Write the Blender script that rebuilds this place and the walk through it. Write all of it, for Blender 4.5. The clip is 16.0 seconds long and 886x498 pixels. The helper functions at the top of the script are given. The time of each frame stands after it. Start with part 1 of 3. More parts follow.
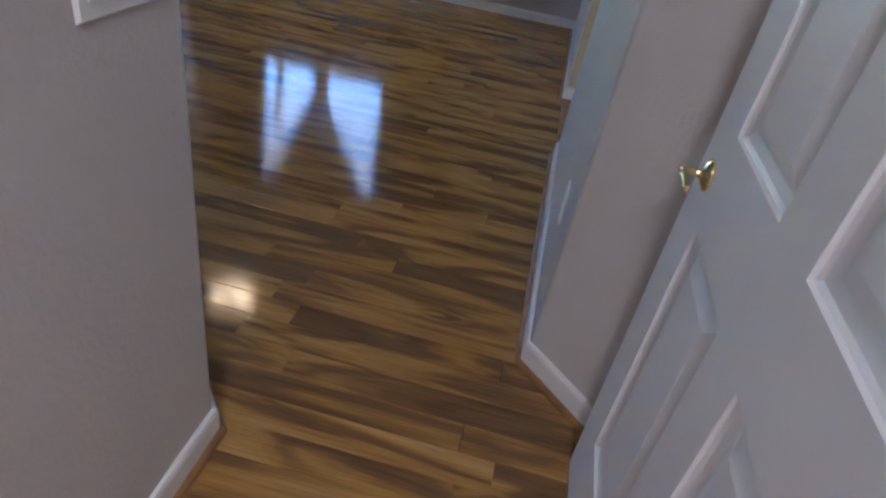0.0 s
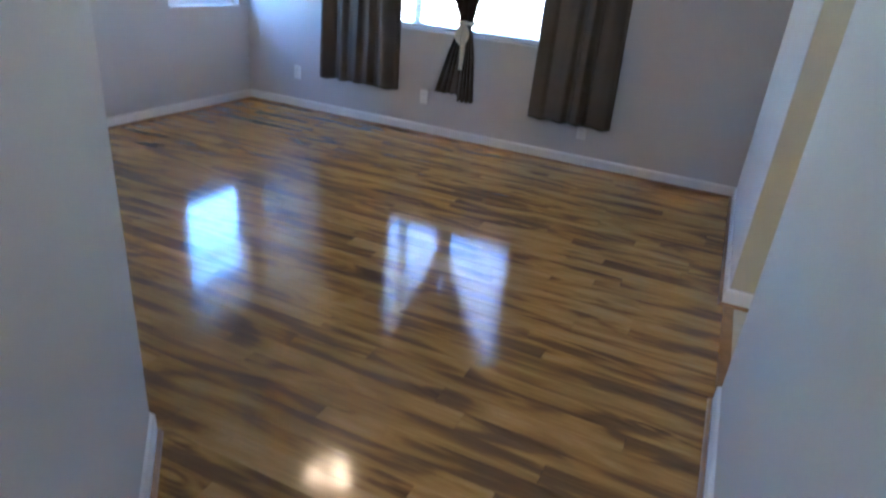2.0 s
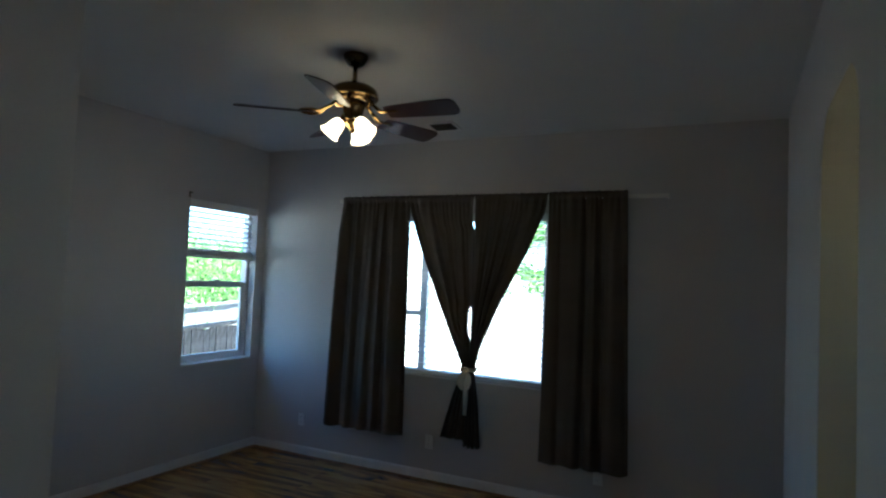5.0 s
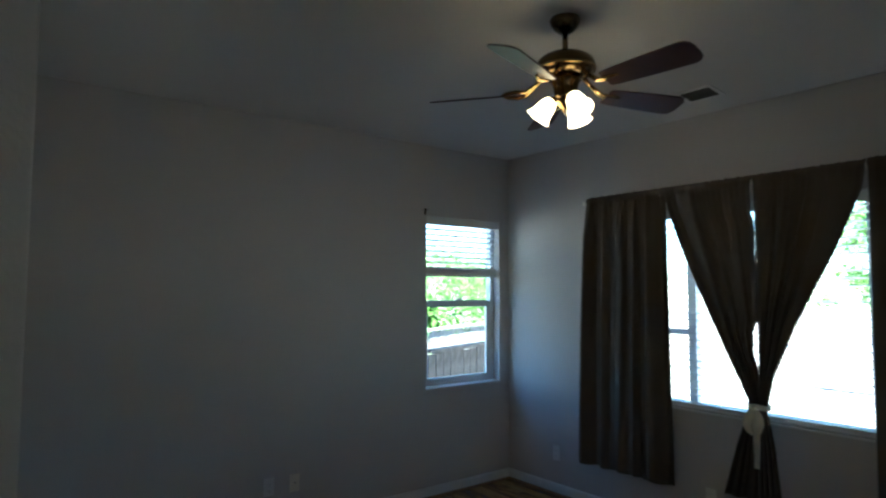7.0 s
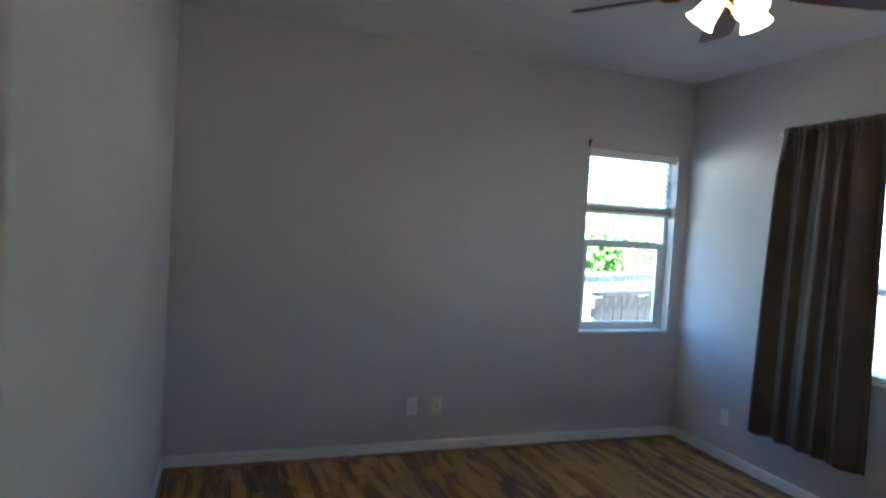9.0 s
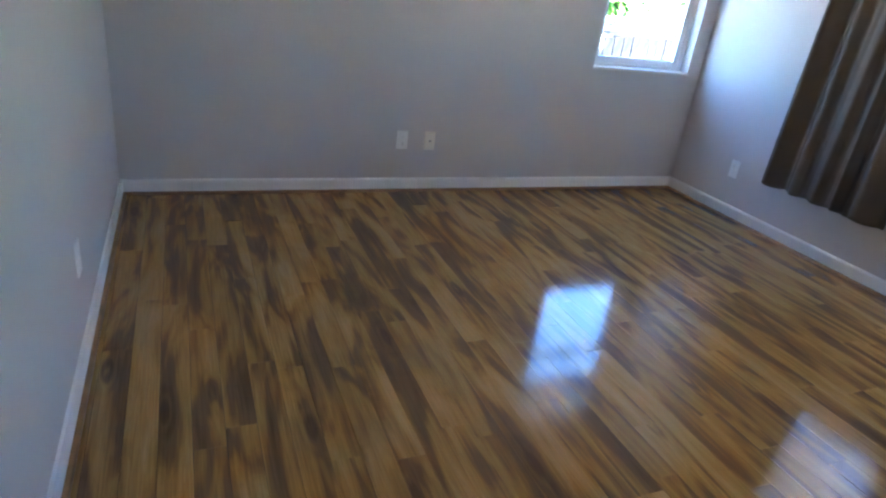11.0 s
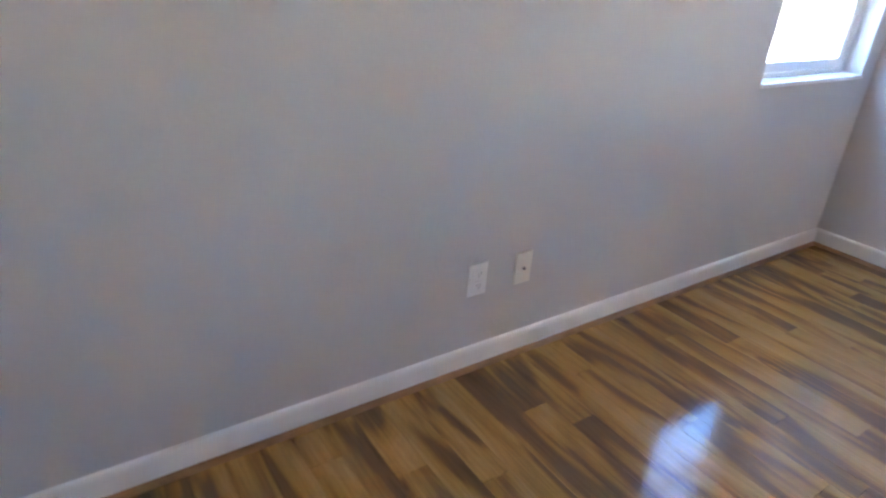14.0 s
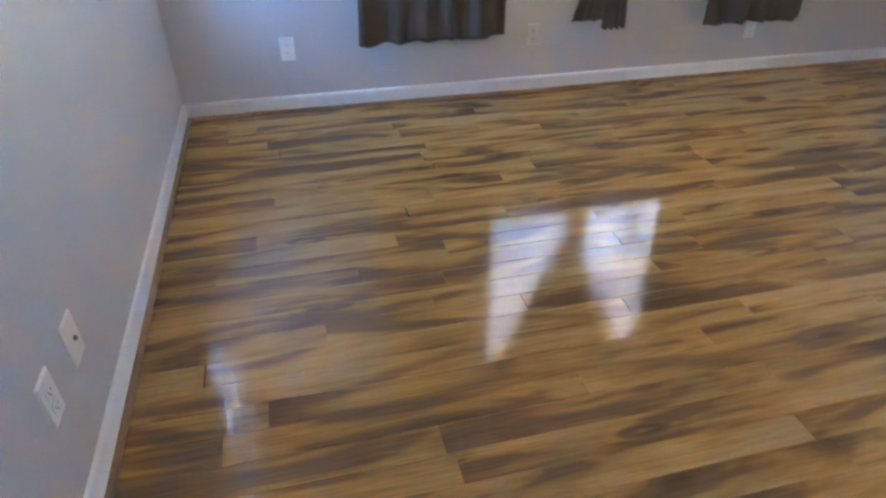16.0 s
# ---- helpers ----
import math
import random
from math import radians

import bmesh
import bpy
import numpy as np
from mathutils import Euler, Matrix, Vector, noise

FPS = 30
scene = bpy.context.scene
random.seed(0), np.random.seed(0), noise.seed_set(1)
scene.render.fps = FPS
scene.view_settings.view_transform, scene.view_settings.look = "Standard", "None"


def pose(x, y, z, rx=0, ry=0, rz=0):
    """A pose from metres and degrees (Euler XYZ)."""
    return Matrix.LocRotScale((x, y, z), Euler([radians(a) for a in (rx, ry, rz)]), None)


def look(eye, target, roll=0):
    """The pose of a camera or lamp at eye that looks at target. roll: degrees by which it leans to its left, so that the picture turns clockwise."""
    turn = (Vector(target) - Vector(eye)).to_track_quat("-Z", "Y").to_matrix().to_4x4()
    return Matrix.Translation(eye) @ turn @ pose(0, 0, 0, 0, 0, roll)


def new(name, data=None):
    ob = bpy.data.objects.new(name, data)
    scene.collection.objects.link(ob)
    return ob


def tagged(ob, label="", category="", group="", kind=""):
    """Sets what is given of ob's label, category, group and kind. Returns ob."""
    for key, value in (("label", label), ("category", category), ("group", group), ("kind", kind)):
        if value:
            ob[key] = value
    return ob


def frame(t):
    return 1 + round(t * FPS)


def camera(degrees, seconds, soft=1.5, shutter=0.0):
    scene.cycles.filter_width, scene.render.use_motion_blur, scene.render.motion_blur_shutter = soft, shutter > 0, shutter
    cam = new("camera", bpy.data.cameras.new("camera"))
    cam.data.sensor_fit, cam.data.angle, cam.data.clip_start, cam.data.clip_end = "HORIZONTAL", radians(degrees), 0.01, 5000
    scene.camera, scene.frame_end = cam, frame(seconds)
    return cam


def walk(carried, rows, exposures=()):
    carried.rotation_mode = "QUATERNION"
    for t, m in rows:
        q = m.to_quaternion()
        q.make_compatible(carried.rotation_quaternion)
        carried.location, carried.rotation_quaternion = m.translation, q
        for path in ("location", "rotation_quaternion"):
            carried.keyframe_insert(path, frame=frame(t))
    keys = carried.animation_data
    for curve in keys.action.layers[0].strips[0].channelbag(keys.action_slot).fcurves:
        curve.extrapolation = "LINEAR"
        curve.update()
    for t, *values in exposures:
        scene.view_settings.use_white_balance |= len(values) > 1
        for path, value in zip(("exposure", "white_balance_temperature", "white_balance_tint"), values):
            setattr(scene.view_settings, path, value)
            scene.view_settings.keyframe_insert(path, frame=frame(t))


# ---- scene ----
cam = camera(71.5, 16.0, soft=2.3, shutter=0.25)
PATH = [
    (0, (4.145, -5.399, 1.228), (3.969, -3.753, 0.106), 11.0),
    (0.5, (4.135, -5.2, 1.224), (3.848, -3.668, -0.029), 10.5),
    (1, (4.128, -4.979, 1.263), (3.661, -3.5, 0.0), 10.3),
    (1.5, (4.064, -4.787, 1.265), (3.489, -3.271, 0.094), 9.4),
    (2, (4.039, -4.639, 1.347), (3.345, -2.966, 0.498), 5.6),
    (2.2, (4.037, -4.596, 1.341), (3.325, -2.879, 0.603), 4.7),
    (2.5, (4.04, -4.571, 1.351), (3.271, -2.821, 0.761), 3.3),
    (3, (4.049, -4.565, 1.342), (3.244, -2.775, 0.957), 2.0),
    (3.5, (4.045, -4.573, 1.399), (3.241, -2.746, 1.282), 2.6),
    (3.7, (4.018, -4.567, 1.478), (3.215, -2.735, 1.442), 2.6),
    (5.8, (4.02, -4.234, 1.662), (2.987, -2.53, 1.829), 0.7),
    (6, (4.02, -4.089, 1.684), (2.827, -2.492, 1.847), 0.7),
    (6.5, (3.919, -3.947, 1.608), (2.524, -2.521, 1.748), 0.1),
    (7, (3.888, -3.748, 1.596), (2.313, -2.523, 1.728), 0.2),
    (7.5, (3.912, -3.527, 1.551), (2.129, -2.627, 1.664), 0.8),
    (8, (3.884, -3.375, 1.573), (1.996, -2.717, 1.611), 2.9),
    (8.5, (3.913, -3.349, 1.566), (2.032, -2.671, 1.588), 3.0),
    (9, (3.917, -3.337, 1.556), (2.029, -2.684, 1.475), 3.4),
    (9.5, (3.859, -3.402, 1.415), (2.042, -2.725, 0.922), 4.8),
    (9.7, (3.872, -3.395, 1.362), (2.096, -2.714, 0.744), 5.4),
    (11.8, (2.963, -3.255, 1.229), (1.312, -2.537, 0.358), 7.6),
    (12, (2.84, -3.233, 1.213), (1.171, -2.569, 0.333), 7.1),
    (12.5, (2.462, -3.244, 1.261), (0.806, -2.596, 0.346), 8.4),
    (13, (2.068, -3.217, 1.191), (0.39, -2.572, 0.314), 7.8),
    (13.5, (1.739, -3.195, 1.231), (0.06, -2.554, 0.352), 4.8),
    (14, (1.257, -3.17, 1.198), (-0.208, -2.124, 0.326), 4.2),
    (14.5, (0.946, -3.072, 1.213), (-0.203, -1.702, 0.316), 4.4),
    (15, (0.724, -3.098, 1.238), (0.265, -1.4, 0.287), 4.5),
    (15.5, (0.647, -3.119, 1.248), (0.742, -1.396, 0.237), 2.0),
    (16, (0.538, -3.104, 1.251), (0.942, -1.519, 0.099), 0.5),
]
EXPO = [(0.0, 5.82, 5430, 14), (0.5, 6.2, 5380, 15), (1.0, 6.52, 5380, 16), (1.5, 6.59, 5280, 15), (2.0, 6.4, 5180, 13), (2.5, 5.89, 5160, 8), (3.5, 5.14, 5180, 5), (5.8, 3.59, 5280, -1), (6.5, 3.59, 5380, -2),
        (7.0, 4.03, 5380, -1), (8.0, 4.88, 5380, 2), (8.6, 5.09, 5430, 4), (9.0, 5.05, 5430, 4), (9.7, 5.56, 5380, 6), (11.8, 6.5, 5610, 13.5), (13.0, 6.95, 5710, 14.8), (14.2, 6.78, 5930, 17.1), (15.0, 6.55, 5715, 14.6), (16.0, 6.96, 5645, 13.0)]
walk(cam, [(t, look(eye, target, roll)) for t, eye, target, roll in PATH], EXPO)
# HALL is the strength of the fill lamp added in the hallway
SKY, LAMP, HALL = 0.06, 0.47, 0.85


# ---------- world, sun, exposure ----------
world = bpy.data.worlds.new("sky")
scene.world = world
world.use_nodes = True
wn = world.node_tree.nodes
sky = wn.new("ShaderNodeTexSky")
sky.sky_type = "NISHITA"
sky.sun_disc = False
sky.sun_elevation = radians(46)
sky.sun_rotation = radians(138)
sky.dust_density, sky.ozone_density = 0.2, 5.0
wn["Background"].inputs["Strength"].default_value = SKY
world.node_tree.links.new(sky.outputs[0], wn["Background"].inputs["Color"])
sun = new("sun", bpy.data.lights.new("sun", "SUN"))
sun.data.energy, sun.data.angle, sun.data.color = 5.0, radians(0.5), (1.0, 0.95, 0.88)
sun.matrix_world = look((8, -9, 12.5), (0, 0, 0))

# ---------- materials ----------
def material(name, color, rough=0.6, metal=0.0, vary=0.08, scale=6.0, bump=0.0, bump_scale=200.0, coat=0.0):
    """A principled material with broad and fine variation of colour and a fine relief."""
    m = bpy.data.materials.new(name)
    m.use_nodes = True
    n, l = m.node_tree.nodes, m.node_tree.links
    b = n["Principled BSDF"]
    b.inputs["Roughness"].default_value = rough
    b.inputs["Metallic"].default_value = metal
    b.inputs["Coat Weight"].default_value = coat
    tc = n.new("ShaderNodeTexCoord")
    big = n.new("ShaderNodeTexNoise")
    big.inputs["Scale"].default_value, big.inputs["Detail"].default_value = scale, 6
    l.new(tc.outputs["Object"], big.inputs["Vector"])
    ramp = n.new("ShaderNodeValToRGB")
    ramp.color_ramp.elements[0].position, ramp.color_ramp.elements[1].position = 0.3, 0.7
    ramp.color_ramp.elements[0].color = (*[c * (1 - vary) for c in color], 1)
    ramp.color_ramp.elements[1].color = (*[min(1, c * (1 + vary)) for c in color], 1)
    l.new(big.outputs["Fac"], ramp.inputs["Fac"])
    l.new(ramp.outputs["Color"], b.inputs["Base Color"])
    if bump:
        fine = n.new("ShaderNodeTexNoise")
        fine.inputs["Scale"].default_value, fine.inputs["Detail"].default_value = bump_scale, 3
        l.new(tc.outputs["Object"], fine.inputs["Vector"])
        bp = n.new("ShaderNodeBump")
        bp.inputs["Strength"].default_value, bp.inputs["Distance"].default_value = bump, 0.002
        l.new(fine.outputs["Fac"], bp.inputs["Height"])
        l.new(bp.outputs["Normal"], b.inputs["Normal"])
    return m


def floor_material():
    """Glossy laminate printed as golden brown acacia with dark heartwood streaks; every strip differs."""
    m = bpy.data.materials.new("laminate")
    m.use_nodes = True
    n, l = m.node_tree.nodes, m.node_tree.links
    b = n["Principled BSDF"]
    tc, info = n.new("ShaderNodeTexCoord"), n.new("ShaderNodeObjectInfo")
    shift = n.new("ShaderNodeVectorMath")
    shift.operation = "MULTIPLY"
    shift.inputs[1].default_value = (37.0, 19.0, 53.0)
    l.new(info.outputs["Random"], shift.inputs[0])
    add = n.new("ShaderNodeVectorMath")
    l.new(tc.outputs["Object"], add.inputs[0])
    l.new(shift.outputs[0], add.inputs[1])

    def streaks(sx, sy, scale, detail, distortion):
        mp = n.new("ShaderNodeMapping")
        mp.inputs["Scale"].default_value = (sx, sy, 1)
        l.new(add.outputs[0], mp.inputs["Vector"])
        t = n.new("ShaderNodeTexNoise")
        t.inputs["Scale"].default_value, t.inputs["Detail"].default_value = scale, detail
        t.inputs["Distortion"].default_value = distortion
        l.new(mp.outputs[0], t.inputs["Vector"])
        return t.outputs["Fac"]

    fine = streaks(2.0, 60.0, 3.0, 4, 0.3)
    threads = streaks(1.4, 26.0, 2.0, 3, 0.5)
    figure = streaks(1.10, 5.6, 1.35, 2.5, 1.15)

    def calc(op, a, c, d=None):
        k = n.new("ShaderNodeMath")
        k.operation = op
        for slot, v in enumerate((a, c, d)):
            if v is None:
                continue
            if isinstance(v, (int, float)):
                k.inputs[slot].default_value = v
            else:
                l.new(v, k.inputs[slot])
        return k.outputs[0]

    # knots: sparse eyes that bend and darken the figure round them
    mp = n.new("ShaderNodeMapping")
    mp.inputs["Scale"].default_value = (2.1, 7.5, 1)
    l.new(add.outputs[0], mp.inputs["Vector"])
    cells = n.new("ShaderNodeTexVoronoi")
    cells.inputs["Scale"].default_value = 1.0
    l.new(mp.outputs[0], cells.inputs["Vector"])
    lot = n.new("ShaderNodeSeparateColor")
    l.new(cells.outputs["Color"], lot.inputs[0])
    chosen = calc("GREATER_THAN", lot.outputs[0], 0.52)
    near = n.new("ShaderNodeMapRange")
    near.interpolation_type = "SMOOTHSTEP"
    near.inputs["From Min"].default_value, near.inputs["From Max"].default_value = 0.36, 0.0
    l.new(cells.outputs["Distance"], near.inputs["Value"])
    eye_of_knot = calc("MULTIPLY", near.outputs[0], chosen)
    # heartwood against sapwood, with a share that differs from strip to strip
    share = calc("MULTIPLY_ADD", info.outputs["Random"], 0.08, -0.06)
    level = calc("ADD", calc("MULTIPLY_ADD", figure, 1.2, -0.10), share)
    level = calc("MULTIPLY_ADD", eye_of_knot, 0.20, level)
    swirl = calc("MULTIPLY", calc("SINE", calc("MULTIPLY_ADD", cells.outputs["Distance"], 34.0, calc("MULTIPLY", figure, 9.0)), 0.0), eye_of_knot)
    level = calc("MULTIPLY_ADD", swirl, 0.11, level)
    level = calc("MULTIPLY_ADD", calc("SUBTRACT", threads, 0.5), 0.24, level)
    ramp = n.new("ShaderNodeValToRGB")
    r = ramp.color_ramp
    r.elements[0].position, r.elements[0].color = 0.26, (0.500, 0.296, 0.106, 1)
    r.elements[1].position, r.elements[1].color = 0.86, (0.118, 0.066, 0.035, 1)
    for p, c in ((0.38, (0.458, 0.256, 0.076, 1)), (0.46, (0.396, 0.214, 0.061, 1)), (0.53, (0.308, 0.163, 0.049, 1)), (0.585, (0.214, 0.115, 0.043, 1)), (0.65, (0.196, 0.108, 0.045, 1)), (0.74, (0.145, 0.078, 0.034, 1))):
        r.elements.new(p).color = c
    l.new(level, ramp.inputs["Fac"])
    grain = n.new("ShaderNodeMix")
    grain.data_type, grain.blend_type = "RGBA", "MULTIPLY"
    grain.inputs["Factor"].default_value = 0.42
    gr = n.new("ShaderNodeValToRGB")
    gr.color_ramp.elements[0].position, gr.color_ramp.elements[1].position = 0.35, 0.62
    gr.color_ramp.elements[0].color = (0.55, 0.50, 0.46, 1)
    l.new(fine, gr.inputs["Fac"])
    l.new(ramp.outputs["Color"], grain.inputs["A"])
    l.new(gr.outputs["Color"], grain.inputs["B"])
    # growth lines that follow the figure
    wave = calc("SINE", calc("MULTIPLY", level, 75.0), 0.0)
    lines = n.new("ShaderNodeMapRange")
    lines.inputs["From Min"].default_value, lines.inputs["From Max"].default_value = 0.35, 1.0
    lines.inputs["To Min"].default_value, lines.inputs["To Max"].default_value = 0.0, 0.11
    l.new(wave, lines.inputs["Value"])
    ringed = n.new("ShaderNodeMix")
    ringed.data_type = "RGBA"
    ringed.inputs["B"].default_value = (0.150, 0.080, 0.036, 1)
    l.new(lines.outputs[0], ringed.inputs["Factor"])
    l.new(grain.outputs["Result"], ringed.inputs["A"])
    l.new(ringed.outputs["Result"], b.inputs["Base Color"])
    wear = n.new("ShaderNodeTexNoise")
    wear.inputs["Scale"].default_value = 3.0
    l.new(tc.outputs["Object"], wear.inputs["Vector"])
    rr = n.new("ShaderNodeMapRange")
    rr.inputs["To Min"].default_value, rr.inputs["To Max"].default_value = 0.085, 0.135
    l.new(wear.outputs["Fac"], rr.inputs["Value"])
    l.new(rr.outputs[0], b.inputs["Roughness"])
    b.inputs["Specular IOR Level"].default_value = 0.5
    bp = n.new("ShaderNodeBump")
    bp.inputs["Strength"].default_value, bp.inputs["Distance"].default_value = 0.05, 0.001
    l.new(fine, bp.inputs["Height"])
    l.new(bp.outputs["Normal"], b.inputs["Normal"])
    return m


def glass_material():
    m = bpy.data.materials.new("window_glass")
    m.use_nodes = True
    n, l = m.node_tree.nodes, m.node_tree.links
    n.remove(n["Principled BSDF"])
    clear, gloss, mix, lw, fres = n.new("ShaderNodeBsdfTransparent"), n.new("ShaderNodeBsdfGlossy"), n.new("ShaderNodeMixShader"), n.new("ShaderNodeLayerWeight"), n.new("ShaderNodeMath")
    gloss.inputs["Roughness"].default_value = 0.0
    clear.inputs["Color"].default_value = (0.93, 0.96, 0.95, 1)
    fres.operation = "POWER"
    fres.inputs[1].default_value = 5.0
    l.new(lw.outputs["Facing"], fres.inputs[0])
    l.new(fres.outputs[0], mix.inputs["Fac"])
    l.new(clear.outputs[0], mix.inputs[1])
    l.new(gloss.outputs[0], mix.inputs[2])
    l.new(mix.outputs[0], n["Material Output"].inputs["Surface"])
    return m


def cloth_material(name, color, glow=0.25):
    """Woven cloth that lets a little light through."""
    m = material(name, color, rough=0.75, vary=0.18, scale=3.0, bump=0.25, bump_scale=500.0)
    n, l = m.node_tree.nodes, m.node_tree.links
    b = n["Principled BSDF"]
    b.inputs["Sheen Weight"].default_value = 0.05
    thin, mix = n.new("ShaderNodeBsdfTranslucent"), n.new("ShaderNodeMixShader")
    thin.inputs["Color"].default_value = (*color, 1)
    mix.inputs["Fac"].default_value = glow
    l.new(b.outputs[0], mix.inputs[1])
    l.new(thin.outputs[0], mix.inputs[2])
    l.new(mix.outputs[0], n["Material Output"].inputs["Surface"])
    return m


def lamp_material(name, color, strength):
    m = bpy.data.materials.new(name)
    m.use_nodes = True
    b = m.node_tree.nodes["Principled BSDF"]
    b.inputs["Base Color"].default_value = (0.9, 0.86, 0.78, 1)
    b.inputs["Roughness"].default_value = 0.35
    b.inputs["Emission Color"].default_value = (*color, 1)
    b.inputs["Emission Strength"].default_value = strength
    return m


def leaf_material():
    m = bpy.data.materials.new("hedge_leaf")
    m.use_nodes = True
    n, l = m.node_tree.nodes, m.node_tree.links
    b = n["Principled BSDF"]
    geo, ramp = n.new("ShaderNodeNewGeometry"), n.new("ShaderNodeValToRGB")
    ramp.color_ramp.elements[0].color = (0.045, 0.12, 0.022, 1)
    ramp.color_ramp.elements[1].color = (0.15, 0.28, 0.05, 1)
    l.new(geo.outputs["Random Per Island"], ramp.inputs["Fac"])
    l.new(ramp.outputs["Color"], b.inputs["Base Color"])
    b.inputs["Roughness"].default_value = 0.5
    return m


M_WALL = material("wall_paint", (0.58, 0.55, 0.535), 0.7, vary=0.03, scale=1.2, bump=0.7, bump_scale=75.0)
M_CREAM = material("bath_wall_paint", (0.54, 0.47, 0.31), 0.7, vary=0.03, scale=1.5, bump=0.3, bump_scale=120.0)
M_CEIL = material("ceiling_paint", (0.72, 0.70, 0.68), 0.85, vary=0.025, scale=1.5, bump=0.5, bump_scale=90.0)
M_TRIM = material("white_trim_paint", (0.78, 0.77, 0.76), 0.35, vary=0.03, scale=9.0)
M_DOOR = material("white_door_paint", (0.74, 0.73, 0.74), 0.4, vary=0.02, scale=5.0, bump=0.08, bump_scale=300.0)
M_SHOE = material("shoe_moulding_wood", (0.29, 0.15, 0.055), 0.4, vary=0.25, scale=12.0)
M_TILE = material("pale_vinyl", (0.62, 0.58, 0.50), 0.35, vary=0.06, scale=8.0)
M_SUB = material("underlay", (0.03, 0.02, 0.014), 0.8)
M_FLOOR = floor_material()
M_GLASS = glass_material()
M_VINYL = material("white_vinyl", (0.80, 0.80, 0.80), 0.35, vary=0.02)
M_PLATE = material("white_plastic", (0.82, 0.81, 0.79), 0.35, vary=0.02, scale=30)
M_IVORY = material("ivory_plastic", (0.79, 0.75, 0.66), 0.35, vary=0.02, scale=30)
M_SOCKET = material("grey_slot", (0.22, 0.21, 0.20), 0.6)
M_DUCT_SHADE = material("duct_shade", (0.03, 0.03, 0.03), 0.6)
M_CURTAIN = cloth_material("taupe_curtain", (0.106, 0.081, 0.057), 0.12)
M_TIE = cloth_material("cream_ribbon", (0.72, 0.66, 0.52), 0.2)
M_ROD = material("white_rod", (0.80, 0.77, 0.70), 0.4, vary=0.03)
M_BRASS = material("polished_brass", (0.86, 0.70, 0.38), 0.14, metal=1.0, vary=0.08, scale=20)
M_BRONZE = material("antique_bronze", (0.12, 0.085, 0.04), 0.22, metal=1.0, vary=0.3, scale=12)
M_ANTIQUE = material("antique_brass", (0.42, 0.29, 0.12), 0.25, metal=1.0, vary=0.25, scale=20)
M_BLADE = material("dark_cherry_blade", (0.055, 0.021, 0.012), 0.35, vary=0.35, scale=7.0)
M_SHADE = lamp_material("lit_frosted_glass", (1.0, 0.72, 0.40), LAMP)
M_BULB = lamp_material("lit_bulb", (1.0, 0.75, 0.45), LAMP)
M_VENT = material("vent_metal", (0.16, 0.15, 0.14), 0.5, metal=0.3)
# near fence: weathered wood with the house's shade put into its colour
M_FENCE_SHADED = material("weathered_shaded_fence", (0.125, 0.100, 0.083), 0.85, vary=0.4, scale=8.0, bump=0.5, bump_scale=60)
# far fences: paler copy with the sunlight put into its colour
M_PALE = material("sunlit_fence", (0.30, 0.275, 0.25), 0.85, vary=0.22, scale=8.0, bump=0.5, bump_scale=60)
M_GROUND = material("dry_ground", (0.36, 0.33, 0.285), 0.9, vary=0.25, scale=0.8, bump=0.6, bump_scale=20)
M_LEAF = leaf_material()
M_BARK = material("bark", (0.12, 0.09, 0.065), 0.9, vary=0.3, scale=15, bump=0.8, bump_scale=40)
# glow of the added hallway lamp that brightens the entry
M_HALL = lamp_material("hall_fill_glow", (0.97, 0.89, 0.84), HALL)


# ---------- mesh helpers ----------
def put_mesh(name, bm, mat, parent=None, label="", smooth=False):
    me = bpy.data.meshes.new(name)
    bmesh.ops.recalc_face_normals(bm, faces=bm.faces)
    bm.to_mesh(me)
    bm.free()
    if mat:
        me.materials.append(mat)
    if smooth:
        for p in me.polygons:
            p.use_smooth = True
    ob = new(name, me)
    if parent:
        ob.parent = parent
    if label:
        ob["label"] = label
    return ob


def part(name, bm, mat, parent, label="", smooth=False):
    return put_mesh(name, bm, mat, parent, label, smooth)


def empty(name, m=None):
    ob = new(name)
    ob.empty_display_size = 0.1
    if m:
        ob.matrix_world = m
    return ob


def box(bm, x0, x1, y0, y1, z0, z1, bevel=0.0):
    r = bmesh.ops.create_cube(bm, size=1)
    vs = r["verts"]
    for v in vs:
        v.co = Vector(((x0 + x1) / 2 + v.co.x * (x1 - x0), (y0 + y1) / 2 + v.co.y * (y1 - y0), (z0 + z1) / 2 + v.co.z * (z1 - z0)))
    if bevel:
        es = list({e for v in vs for e in v.link_edges})
        bmesh.ops.bevel(bm, geom=es, offset=bevel, segments=2, affect="EDGES", profile=0.7)
    return bm


def boxes(*rows, bevel=0.0):
    bm = bmesh.new()
    for r in rows:
        box(bm, *r, bevel=bevel)
    return bm


def prism(points, axis, a, b):
    """A flat outline, pushed along an axis from a to b. Outline coordinates fill the other two axes in order."""
    def place(p, h):
        c = list(p)
        c.insert(axis, h)
        return Vector(c)
    bm = bmesh.new()
    lo, hi = [bm.verts.new(place(p, a)) for p in points], [bm.verts.new(place(p, b)) for p in points]
    bm.faces.new(lo)
    bm.faces.new(list(reversed(hi)))
    k = len(points)
    for i in range(k):
        bm.faces.new((lo[i], hi[i], hi[(i + 1) % k], lo[(i + 1) % k]))
    return bm


